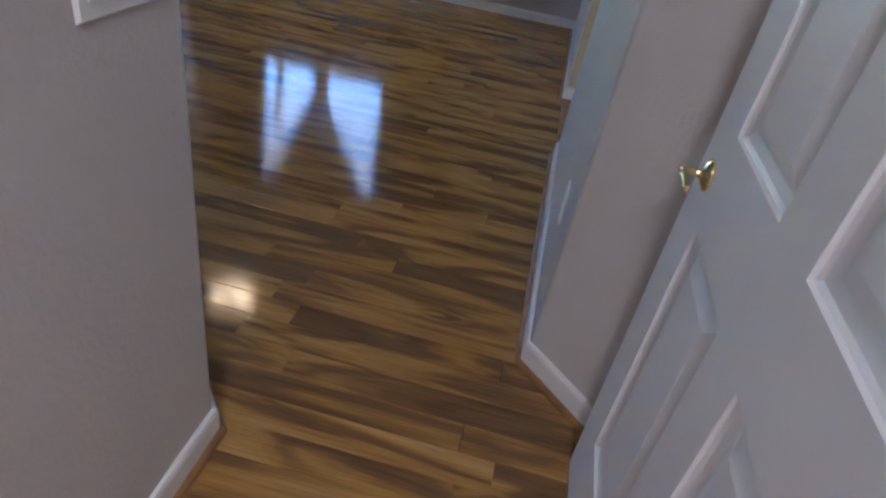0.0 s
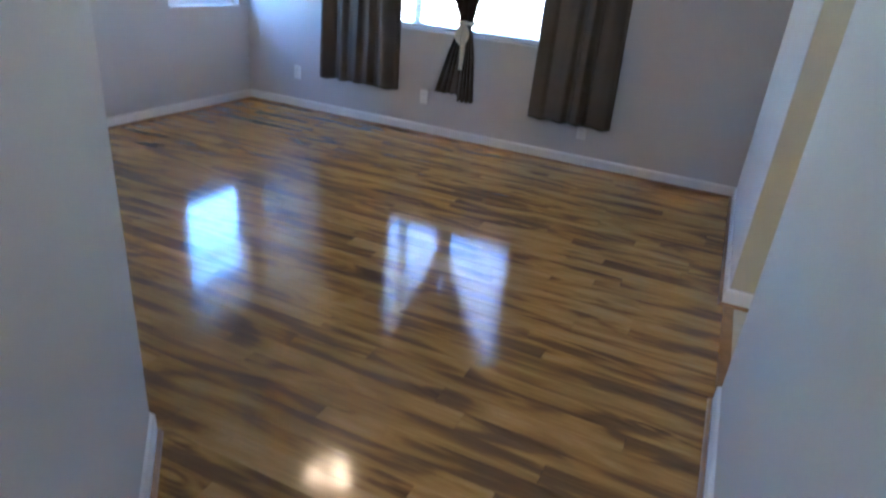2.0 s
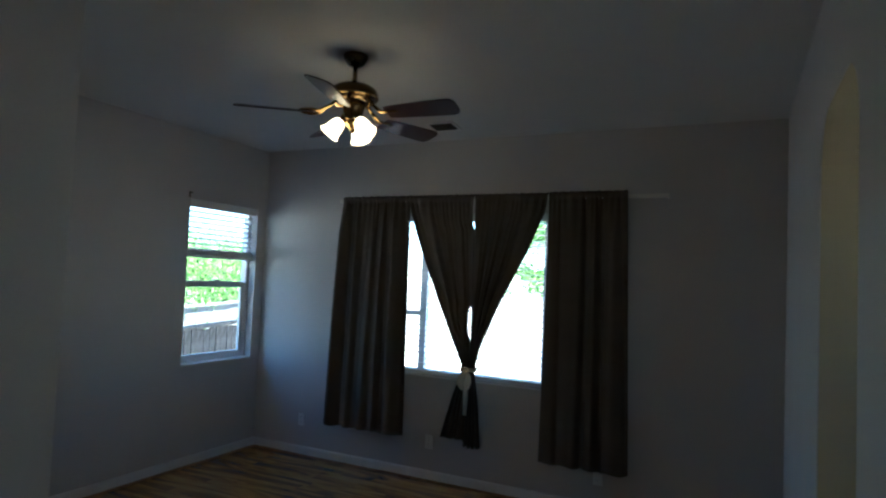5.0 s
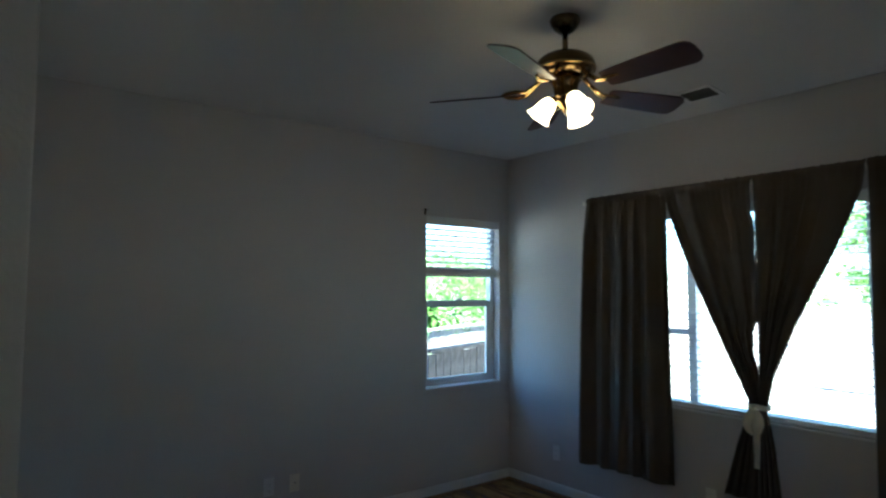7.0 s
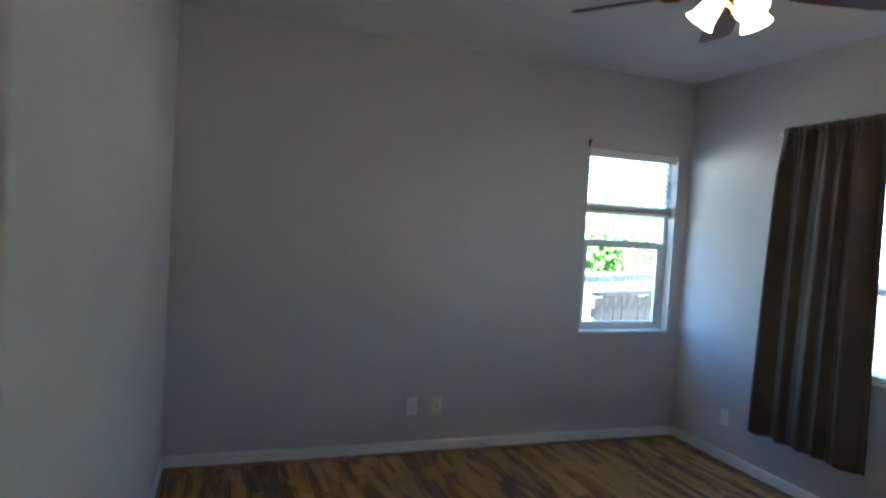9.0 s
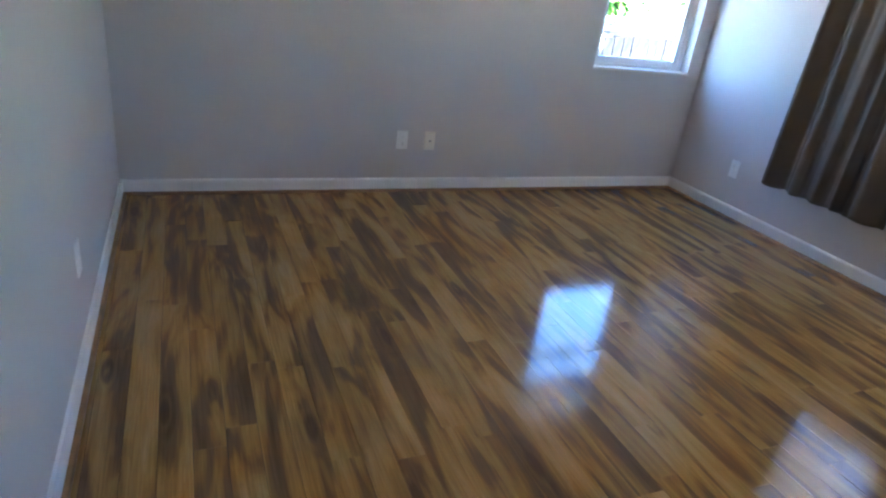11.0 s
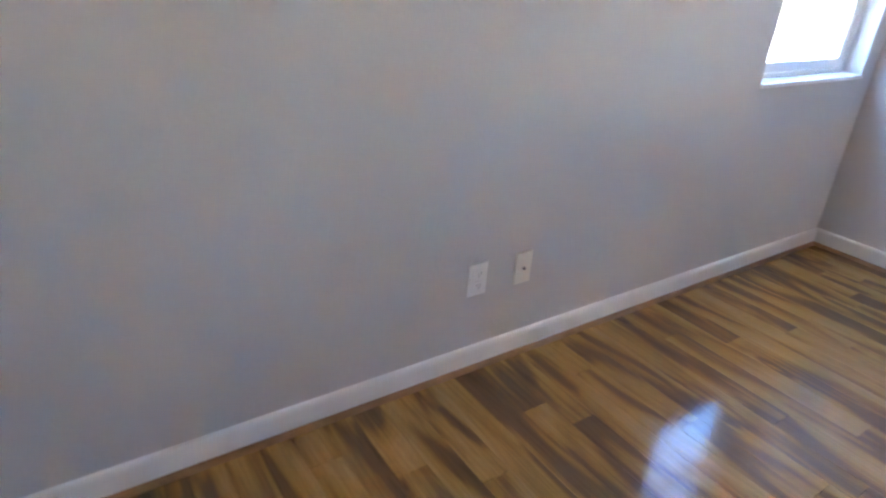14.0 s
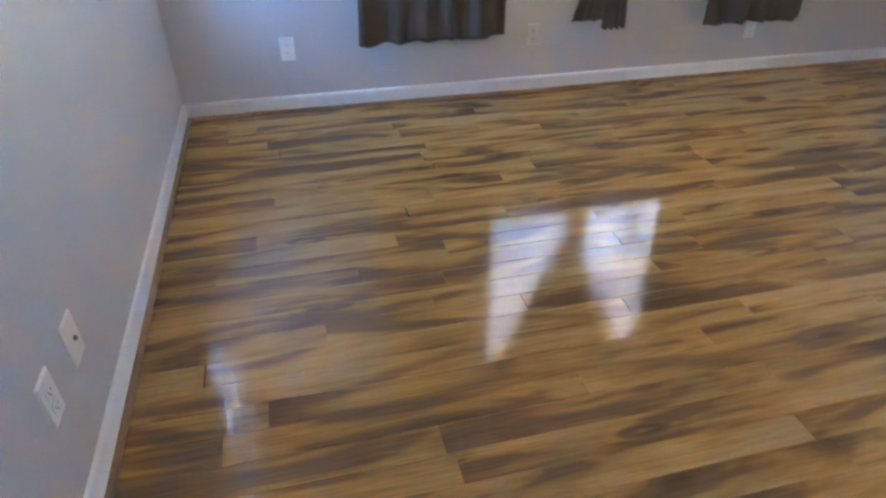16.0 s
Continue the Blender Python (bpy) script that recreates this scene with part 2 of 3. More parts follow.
def lathe(profile, steps=32, bm=None, m=None):
    """A profile of (radius, height), turned about z."""
    bm = bm or bmesh.new()
    rings = []
    for r, z in profile:
        if r < 1e-5:
            v = bm.verts.new((0, 0, z))
            rings.append([v] * steps)
        else:
            rings.append([bm.verts.new((r * math.cos(2 * math.pi * i / steps), r * math.sin(2 * math.pi * i / steps), z)) for i in range(steps)])
    made = {v for ring in rings for v in ring}
    for a, b in zip(rings, rings[1:]):
        for i in range(steps):
            vs = []
            for v in (a[i], a[(i + 1) % steps], b[(i + 1) % steps], b[i]):
                if v not in vs:
                    vs.append(v)
            if len(vs) > 2:
                bm.faces.new(vs)
    if m:
        for v in made:
            v.co = m @ v.co
    return bm


def tube(points, radius, steps=10, bm=None):
    """A round bar along a line of points."""
    bm = bm or bmesh.new()
    pts = [Vector(p) for p in points]
    rings = []
    for i, p in enumerate(pts):
        d = (pts[min(i + 1, len(pts) - 1)] - pts[max(i - 1, 0)]).normalized()
        side = d.cross(Vector((0.123, 0.311, 0.943))).normalized()
        up = side.cross(d)
        r = radius[i] if isinstance(radius, (list, tuple)) else radius
        rings.append([bm.verts.new(p + r * (math.cos(2 * math.pi * k / steps) * side + math.sin(2 * math.pi * k / steps) * up)) for k in range(steps)])
    for a, b in zip(rings, rings[1:]):
        for k in range(steps):
            bm.faces.new((a[k], a[(k + 1) % steps], b[(k + 1) % steps], b[k]))
    bm.faces.new(rings[0])
    bm.faces.new(rings[-1])
    return bm


def rounded(points, radii):
    """An outline with chosen corners rounded off."""
    out = []
    k = len(points)
    for i, p in enumerate(points):
        r = radii.get(i, 0)
        p = Vector(p)
        if not r:
            out.append(tuple(p))
            continue
        a, b = (Vector(points[i - 1]) - p).normalized(), (Vector(points[(i + 1) % k]) - p).normalized()
        half = a.angle(b) / 2
        d = r / math.tan(half)
        s, e = p + a * d, p + b * d
        c = p + (a + b).normalized() * (r / math.sin(half))
        for j in range(7):
            w = (s - c).lerp(e - c, j / 6).normalized() * r
            out.append(tuple(c + w))
    return out


def sweep(path, profile):
    """A moulding's profile of (out from the wall, height), run along a path on the floor with the room on its left, mitred."""
    bm = bmesh.new()
    pts = [Vector(p) for p in path]
    rings = []
    for i, p in enumerate(pts):
        d0 = (p - pts[i - 1]).normalized() if i else None
        d1 = (pts[i + 1] - p).normalized() if i + 1 < len(pts) else None
        n0 = Vector((-d0.y, d0.x)) if d0 else None
        n1 = Vector((-d1.y, d1.x)) if d1 else None
        if n0 and n1:
            s = (n0 + n1).normalized()
            s = s / max(0.3, s.dot(n0))
        else:
            s = n0 or n1
        rings.append([bm.verts.new((p.x + s.x * o, p.y + s.y * o, h)) for o, h in profile])
    k = len(profile)
    for a, b in zip(rings, rings[1:]):
        for j in range(k):
            bm.faces.new((a[j], b[j], b[(j + 1) % k], a[(j + 1) % k]))
    bm.faces.new(rings[0])
    bm.faces.new(rings[-1])
    return bm


# ---------- plan ----------
H = 2.74                      # ceiling at the walls
RISE, RISE_W = 0.161, 1.35    # gentle rise of its middle, and the width over which it rises
EX = 4.295                     # inner face of the east wall
SY = -3.672                    # inner face of the south wall
CA, CB = (2.772, -3.672), (3.612, -4.56)   # the slanted wall of the entry
EB = (EX, -4.055)              # corner where the entry widens
DY = -5.26                    # wall with the entrance door
WW = (-0.89, -0.11, 0.82, 2.18)         # west window: y, y, z, z
NW = (1.05, 3.27, 0.82, 2.14)           # north window: x, x, z, z
OP = (-2.60, -1.75, 2.28)               # arched opening in the east wall: y, y, z


def structure(name, bm, mat, label="", category="", smooth=False):
    return tagged(put_mesh(name, bm, mat, smooth=smooth), label, category, kind="structure")


def ring_wall(u0, u1, z0, z1, hole, axis, near, far):
    """A wall with an opening, as one clean mesh."""
    a, b, c, d = hole
    outer = [(u0, z0), (u1, z0), (u1, z1), (u0, z1)]
    inner = [(a, c), (b, c), (b, d), (a, d)]
    bm = bmesh.new()

    def v(p, h):
        q = [p[0], p[1]]
        q.insert(axis, h)
        return bm.verts.new(q)
    on, inn = [v(p, near) for p in outer], [v(p, near) for p in inner]
    of, inf = [v(p, far) for p in outer], [v(p, far) for p in inner]
    for i in range(4):
        j = (i + 1) % 4
        bm.faces.new((on[i], on[j], inn[j], inn[i]))
        bm.faces.new((of[i], inf[i], inf[j], of[j]))
        bm.faces.new((inn[i], inn[j], inf[j], inf[i]))
        bm.faces.new((on[i], of[i], of[j], on[j]))
    return bm


structure("wall_west", ring_wall(SY - 0.14, 0.14, -0.8, H, WW, 0, 0.0, -0.14), M_WALL, "warm grey painted wall with a small window", "wall")
structure("wall_north", ring_wall(0.0, 5.8, -0.8, H, NW, 1, 0.0, 0.14), M_WALL, "warm grey painted wall behind the long curtains", "wall")
structure("wall_south", prism(rounded([(-0.0, SY), CA, CB, (CB[0], DY), (CB[0] - 0.13, DY), (CB[0] - 0.13, CB[1] - 0.05), (CA[0] - 0.07, SY - 0.14), (-0.0, SY - 0.14)], {1: 0.02, 2: 0.02}), 2, 0, H), M_WALL, "warm grey painted wall slanting towards the entrance", "wall", smooth=False)
east = rounded([(0.0, 0.0), (0.0, H), (EB[1] + 0.1, H), (EB[1] + 0.1, 0.0), (OP[0], 0.0), (OP[0], OP[2]), (OP[1], OP[2]), (OP[1], 0.0)], {5: 0.22, 6: 0.22})
structure("wall_east", prism(east, 0, EX, EX + 0.14), M_WALL, "warm grey painted wall with an arched opening", "wall")
k = 0.40
structure("wall_entry", prism(rounded([(EX, EB[1] + 0.1), EB, (EX + k, EB[1] - k), (EX + k, DY), (EX + k + 0.12, DY), (EX + k + 0.12, EB[1] - k + 0.07), (EX + 0.14, EB[1] + 0.1)], {1: 0.03}), 2, 0, H), M_WALL, "warm grey painted wall behind the open door", "wall")
structure("wall_door", prism([(3.0, 0), (3.615, 0), (3.615, 2.06), (4.505, 2.06), (4.505, 0), (5.6, 0), (5.6, H), (3.0, H)], 1, DY - 0.13, DY), M_WALL, "painted wall round the entrance door", "wall")
structure("wall_hall", prism([(3.0, DY - 0.13), (3.0, -7.6), (5.6, -7.6), (5.6, DY - 0.13), (5.72, DY - 0.13), (5.72, -7.72), (2.88, -7.72), (2.88, DY - 0.13)], 2, 0, H), M_WALL, "painted hallway walls outside the room", "wall")
structure("wall_bath", prism([(EX + 0.14, -3.4), (5.6, -3.4), (5.6, -3.52), (EX + 0.14, -3.52)], 2, 0, H), M_CREAM, "cream painted wall beyond the arch", "wall")
structure("wall_bath_north", prism([(EX + 0.14, -1.0), (5.6, -1.0), (5.6, -0.88), (EX + 0.14, -0.88)], 2, 0, H), M_CREAM, "cream painted wall beyond the arch", "wall")
# this opening is added, out of view, so daylight reaches the arch lining
structure("wall_bath_east", ring_wall(-3.52, -0.88, 0, H, (-3.1, -2.75, 1.5, 2.05), 0, 5.6, 5.72), M_CREAM, "cream painted wall with an unseen opening added for daylight", "wall")
structure("trim_arch", prism(rounded([(OP[1] - 0.003, 0.09), (OP[1] - 0.003, OP[2] - 0.003), (OP[0] + 0.003, OP[2] - 0.003), (OP[0] + 0.003, 0.09), (OP[0], 0.09), (OP[0], OP[2]), (OP[1], OP[2]), (OP[1], 0.09)], {1: 0.217, 2: 0.217, 5: 0.22, 6: 0.22}), 0, EX + 0.004, EX + 0.139), M_CREAM, "cream painted lining of the arched opening", "trim")


def vaulted_ceiling(nx=26, ny=22):
    """A ceiling that rises very gently from the walls to its middle over the room, flat elsewhere."""
    bm = bmesh.new()

    def ease(d):
        w = max(0.0, min(1.0, d / RISE_W))
        return w * w * (3 - 2 * w)
    grid = []
    for j in range(ny + 1):
        y = SY - SY * j / ny
        row = []
        for i in range(nx + 1):
            x = EX * i / nx
            row.append(bm.verts.new((x, y, H + RISE * ease(min(x, EX - x)) * ease(min(y - SY, -y)))))
        grid.append(row)
    for j in range(ny):
        for i in range(nx):
            bm.faces.new((grid[j][i], grid[j][i + 1], grid[j + 1][i + 1], grid[j + 1][i]))
    for x0, x1, y0, y1 in ((-0.14, 0, SY, 0.14), (EX, 5.8, SY, 0.14), (0, EX, 0, 0.14), (-0.14, 5.8, -7.8, SY)):
        bm.faces.new([bm.verts.new(p) for p in ((x0, y0, H), (x1, y0, H), (x1, y1, H), (x0, y1, H))])
    box(bm, -0.14, 5.8, -7.8, 0.14, H + 0.18, H + 0.2)
    return bm


structure("ceiling", vaulted_ceiling(), M_CEIL, "off-white painted ceiling with light texture", "ceiling", smooth=True)
# never in view; added to block the sun and shade the near fence
structure("roof", boxes((-0.5, 6.2, -8.2, 0.5, H + 0.205, H + 0.33)), M_TRIM, "unseen plain roof slab, its short eaves added to shade the yard", "roof")

# ---------- mouldings ----------
BASE = [(0, 0), (0.013, 0), (0.013, 0.064), (0.0115, 0.073), (0.008, 0.080), (0, 0.083)]
SHOE = [(0.0132, 0), (0.028, 0), (0.0275, 0.005), (0.024, 0.011), (0.019, 0.014), (0.0132, 0.015)]
RUN_A = [(EX + 0.14, OP[1]), (EX, OP[1]), (EX, 0), (0, 0), (0, SY), CA, CB, (CB[0], DY)]
RUN_B = [(EX + k, DY), (EX + k, EB[1] - k), EB, (EX, OP[0]), (EX + 0.14, OP[0])]
for run in (RUN_A, RUN_B):
    structure("baseboard", sweep(run, BASE), M_TRIM, "white painted baseboard with a rounded top", "baseboard")
    structure("trim", sweep(run, SHOE), M_SHOE, "orange-brown wooden shoe moulding along the baseboard", "shoe moulding")

# ---------- windows ----------
def pane(parent, x0, x1, y0, y1, z0, z1, name="pane"):
    ob = part(name, boxes((x0, x1, y0, y1, z0, z1)), M_GLASS, parent, "clear window glass")
    ob.visible_shadow = False
    return ob


def bars(name, parent, mat, rows, bevel=0.004, label=""):
    return [part(name, boxes(r, bevel=bevel), mat, parent, label) for r in rows]


w1 = tagged(empty("window_1", pose(-0.1, (WW[0] + WW[1]) / 2, WW[2])), "white vinyl single-hung window with half-raised blinds", "window", kind="structure")
w1.matrix_world = Matrix.Identity(4)
y0, y1, z0, z1 = WW
mid = 1.505
bars("window_frame", w1, M_VINYL, [(-0.13, -0.075, y0, y0 + 0.035, z0, z1), (-0.13, -0.075, y1 - 0.035, y1, z0, z1), (-0.13, -0.075, y0 + 0.035, y1 - 0.035, z1 - 0.04, z1), (-0.13, -0.075, y0 + 0.035, y1 - 0.035, z0, z0 + 0.03)])
bars("lower_sash", w1, M_VINYL, [(-0.105, -0.08, y0 + 0.035, y0 + 0.075, z0 + 0.03, mid), (-0.105, -0.08, y1 - 0.075, y1 - 0.035, z0 + 0.03, mid), (-0.105, -0.08, y0 + 0.075, y1 - 0.075, z0 + 0.03, z0 + 0.07), (-0.105, -0.078, y0 + 0.075, y1 - 0.075, mid - 0.05, mid + 0.005)])
bars("sash_lock", w1, M_VINYL, [(-0.085, -0.06, -0.53, -0.47, mid + 0.006, mid + 0.02)], 0.003)
pane(w1, -0.096, -0.092, y0 + 0.07, y1 - 0.07, z0 + 0.06, mid - 0.045)
pane(w1, -0.118, -0.114, y0 + 0.03, y1 - 0.03, mid, z1 - 0.035)
part("window_sill", boxes((-0.075, 0.012, y0 - 0.0, y1 + 0.0, z0 - 0.004, z0 + 0.012), bevel=0.003), M_TRIM, w1, "white painted sill board")

w2 = tagged(empty("window_2"), "wide white vinyl window of three lights", "window", kind="structure")
x0, x1, z0, z1 = NW
m1, m2 = 1.665, 2.715
bars("window_frame", w2, M_VINYL, [(x0, x0 + 0.04, 0.075, 0.13, z0, z1), (x1 - 0.04, x1, 0.075, 0.13, z0, z1), (x0 + 0.04, x1 - 0.04, 0.075, 0.13, z1 - 0.045, z1), (x0 + 0.04, x1 - 0.04, 0.075, 0.13, z0, z0 + 0.045), (m1 - 0.03, m1 + 0.03, 0.075, 0.13, z0 + 0.045, z1 - 0.045), (m2 - 0.03, m2 + 0.03, 0.075, 0.13, z0 + 0.045, z1 - 0.045)])
bars("meeting_rail", w2, M_VINYL, [(x0 + 0.04, m1 - 0.03, 0.08, 0.115, 1.30, 1.34), (m2 + 0.03, x1 - 0.04, 0.08, 0.115, 1.30, 1.34)])
for a, b in ((x0 + 0.035, m1 - 0.025), (m1 + 0.025, m2 - 0.025), (m2 + 0.025, x1 - 0.035)):
    pane(w2, a, b, 0.10, 0.104, z0 + 0.04, z1 - 0.04)
part("window_sill", boxes((x0, x1, -0.004, 0.075, z0 - 0.004, z0 + 0.008), bevel=0.003), M_TRIM, w2, "white painted sill board")


def blind(label, along, u0, u1, depth, top, bottom, tilt, pitch=0.044, stack=0):
    """A slatted blind. along: 0 runs in x, 1 runs in y; depth: its place across the wall."""
    b = tagged(empty("window_blind"), label, "blind")

    def block(a, c, d0, d1, e, f, bevel=0.002):
        return boxes((a, c, d0, d1, e, f) if along == 0 else (d0, d1, a, c, e, f), bevel=bevel)
    part("headrail", block(u0, u1, depth - 0.02, depth + 0.02, top - 0.035, top - 0.002), M_VINYL, b)
    inner = 0.028 if along else -0.028
    part("valance", block(u0 - 0.004, u1 + 0.004, min(depth + inner, depth + inner * 1.25), max(depth + inner, depth + inner * 1.25), top - 0.066, top - 0.003, 0.001), M_VINYL, b)
    part("bottom_rail", block(u0, u1, depth - 0.025, depth + 0.025, bottom - 0.004, bottom + 0.024), M_VINYL, b)
    me = None
    rest = [bottom + 0.027 + 0.0042 * i for i in range(stack)]
    z = bottom + 0.035 + 0.0042 * stack
    while z < top - 0.05:
        if me is None:
            bm = bmesh.new()
            w = 0.025
            prof = [(-w, -0.0022), (0, 0.0012), (w, -0.0022), (w, 0.0006), (0, 0.0038), (-w, 0.0006)]
            ring = []
            for u in (u0 + 0.004, u1 - 0.004):
                row = []
                for p, q in prof:
                    c, s = math.cos(tilt), math.sin(tilt)
                    d, h = p * c - q * s, p * s + q * c
                    row.append(bm.verts.new((u, depth + d, h) if along == 0 else (depth + d, u, h)))
                ring.append(row)
            for j in range(6):
                bm.faces.new((ring[0][j], ring[1][j], ring[1][(j + 1) % 6], ring[0][(j + 1) % 6]))
            bm.faces.new(ring[0])
            bm.faces.new(ring[1])
            s = part("slat", bm, M_VINYL, b)
            me = s.data
        else:
            s = new("slat", me)
            s.parent = b
        s.location = (0, 0, z)
        z += pitch
    for z in rest:
        s = new("slat", me)
        s.parent = b
        s.location = (0, 0, z)
    for f in (0.15, 0.85):
        u = u0 + (u1 - u0) * f
        p = ((u, depth, top - 0.03), (u, depth, bottom + 0.02)) if along == 0 else ((depth, u, top - 0.03), (depth, u, bottom + 0.02))
        part("cord", tube(p, 0.0012, 6), M_VINYL, b)
    return b


blind("white slatted blind raised halfway up the small window", 1, WW[0] + 0.01, WW[1] - 0.01, -0.045, WW[3], 1.705, 0.20, stack=8)
blind("white slatted blind let down over the wide window", 0, NW[0] + 0.01, NW[1] - 0.01, 0.04, NW[3], NW[2] + 0.02, -0.06)
hook = tagged(empty("curtain_bracket", pose(0, -0.905, 2.19)), "small dark metal bracket above the window corner", "bracket")
part("plate", boxes((0.0, 0.004, -0.008, 0.008, -0.005, 0.045), bevel=0.001), M_BRONZE, hook)
part("arm", tube(((0.003, 0, 0.03), (0.03, 0, 0.03), (0.036, 0, 0.038)), 0.004, 8), M_BRONZE, hook)

# ---------- curtains ----------
rod = tagged(empty("curtain_rod"), "thin white curtain rod above the wide window", "curtain rod")
part("rod", boxes((0.90, 3.585, -0.098, -0.082, 2.228, 2.256), bevel=0.004), M_ROD, rod)
for xa in (0.90, 3.567):
    part("end_bracket", boxes((xa, xa + 0.018, -0.082, 0.0, 2.230, 2.254), bevel=0.003), M_ROD, rod)


def curtain(label, edges, folds, seed, amp=0.022, hem=0.34):
    """A gathered panel. edges: rows of (z, left x, right x) from the top down."""
    rng = random.Random(seed)
    phase = [rng.uniform(0, 6.28) for _ in range(6)]
    zs = [e[0] for e in edges]
    cols, rows = folds * 18, 96
    top, bottom = zs[0], zs[-1]
    creases = [bottom + (top - bottom) * f + rng.uniform(-0.03, 0.03) for f in (0.14, 0.29, 0.45, 0.60, 0.76)] + [bottom + 0.055]
    bm = bmesh.new()
    grid = []
    for r in range(rows + 1):
        w = (r / rows) ** 1.25
        z = top + (bottom - top) * w
        drop = top - z
        xl = float(np.interp(-z, [-q for q in zs], [e[1] for e in edges]))
        xr = float(np.interp(-z, [-q for q in zs], [e[2] for e in edges]))
        full = min(1.0, (xr - xl) / (edges[0][2] - edges[0][1]))
        gather = math.exp(-max(0.0, drop - 0.05) / 0.20)
        line = []
        for c in range(cols + 1):
            u = c / cols
            warp = u + 0.034 * math.sin(8 * u + phase[0] + 1.1 * w) + 0.018 * math.sin(15 * u + phase[1] - 0.8 * w)
            a = amp * min(1.0, 0.15 + drop / 0.35) * (0.75 + 0.45 * math.sin(6 * u + phase[2]))
            turn = 2 * math.pi * folds * warp + phase[3] + 0.5 * w * math.sin(3 * u + phase[4])
            y = a * (math.sin(turn) + 0.30 * math.sin(2 * turn + phase[5]) + 0.12 * math.sin(3.3 * turn + 2 * w))
            y += 0.0085 * gather * math.sin(2 * math.pi * folds * 3.4 * warp + phase[1] + 0.6 * math.sin(9 * u))
            if drop < 0.048:
                y = 0.004 * math.sin(2 * math.pi * folds * 3.4 * warp + phase[1]) - 0.012 * math.sin(math.pi * drop / 0.048) - 0.004
            for zc in creases:
                y -= 0.0035 * math.exp(-((z - zc - 0.006 * math.sin(5 * u + zc)) / 0.007) ** 2)
            fx = 0.006 * math.sin(2 * math.pi * folds * u + phase[2]) * w
            dz = 0.006 * math.sin(2 * math.pi * folds * u + phase[0]) * w + (0.0022 * math.sin(55 * u + phase[1]) + 0.002 * math.sin(91 * u) if r == 0 else 0)
            squeeze = 1.0 + 0.9 * (1 - full)
            line.append(bm.verts.new((xl + (xr - xl) * u + fx, -0.108 + y * squeeze * (0.55 + 0.45 * full), z + dz)))
        grid.append(line)
    for r in range(rows):
        for c in range(cols):
            bm.faces.new((grid[r][c], grid[r][c + 1], grid[r + 1][c + 1], grid[r + 1][c]))
    ob = put_mesh("curtain", bm, M_CURTAIN, smooth=True)
    s = ob.modifiers.new("thickness", "SOLIDIFY")
    s.thickness, s.offset = 0.0025, 0
    return tagged(ob, label, "curtain", "curtains on the rod")


curtain("dark taupe curtain panel hanging straight from the rod", [(2.275, 0.955, 1.60), (1.3, 0.905, 1.605), (0.34, 0.868, 1.612)], 5, 3, 0.030)
curtain("dark taupe curtain panel gathered into a ribbon tie", [(2.275, 1.595, 2.186), (2.225, 1.60, 2.160), (2.13, 1.62, 2.163), (2.05, 1.65, 2.166), (2.0, 1.668, 2.186), (1.8, 1.745, 2.186), (1.42, 1.91, 2.186), (1.36, 1.938, 2.160), (1.22, 2.0, 2.160), (1.15, 2.033, 2.182), (1.05, 2.08, 2.18), (0.955, 2.122, 2.176), (0.90, 2.118, 2.17), (0.7, 2.05, 2.17), (0.39, 1.962, 2.175)], 4, 8, 0.016)
curtain("dark taupe curtain panel gathered into a ribbon tie", [(2.275, 2.178, 2.756), (2.13, 2.178, 2.73), (1.8, 2.178, 2.588), (1.4, 2.178, 2.383), (1.1, 2.178, 2.258), (0.955, 2.174, 2.226), (0.90, 2.172, 2.222), (0.7, 2.168, 2.255), (0.345, 2.15, 2.29)], 4, 11, 0.016)
curtain("dark taupe curtain panel hanging straight from the rod", [(2.28, 2.762, 3.32), (1.3, 2.757, 3.345), (0.325, 2.748, 3.37)], 4, 21, 0.024)

tie = tagged(empty("curtain_tie", pose(2.172, -0.13, 0.93)), "cream ribbon tied in a bow round two curtains", "curtain tie")
bm = bmesh.new()
ring = []
for i in range(24):
    a = 2 * math.pi * i / 24
    ring.append([bm.verts.new((0.066 * math.cos(a), 0.026 + 0.048 * math.sin(a), h + 0.004 * math.sin(3 * a))) for h in (-0.012, 0.0, 0.016)])
for i in range(24):
    for j in range(2):
        bm.faces.new((ring[i][j], ring[(i + 1) % 24][j], ring[(i + 1) % 24][j + 1], ring[i][j + 1]))
band = part("band", bm, M_TIE, tie, smooth=True)
band.modifiers.new("thickness", "SOLIDIFY").thickness = 0.003


def ribbon(name, line, widths, parent):
    """A soft strip of cloth along a line in the plane of the curtain."""
    bm = bmesh.new()
    pts = [Vector(p) for p in line]
    prev = None
    for i, (p, w) in enumerate(zip(pts, widths)):
        d = (pts[min(i + 1, len(pts) - 1)] - pts[max(i - 1, 0)]).normalized()
        s = d.cross(Vector((0, 1, 0))).normalized()
        row = [bm.verts.new(p + s * (w * (q - 0.5)) + Vector((0, 0.008 * math.sin(7 * q + i), 0))) for q in (0, 0.25, 0.5, 0.75, 1)]
        if prev:
            for j in range(4):
                bm.faces.new((prev[j], prev[j + 1], row[j + 1], row[j]))
        prev = row
    ob = part(name, bm, M_TIE, parent, smooth=True)
    m = ob.modifiers.new("thickness", "SOLIDIFY")
    m.thickness = 0.003
    return ob


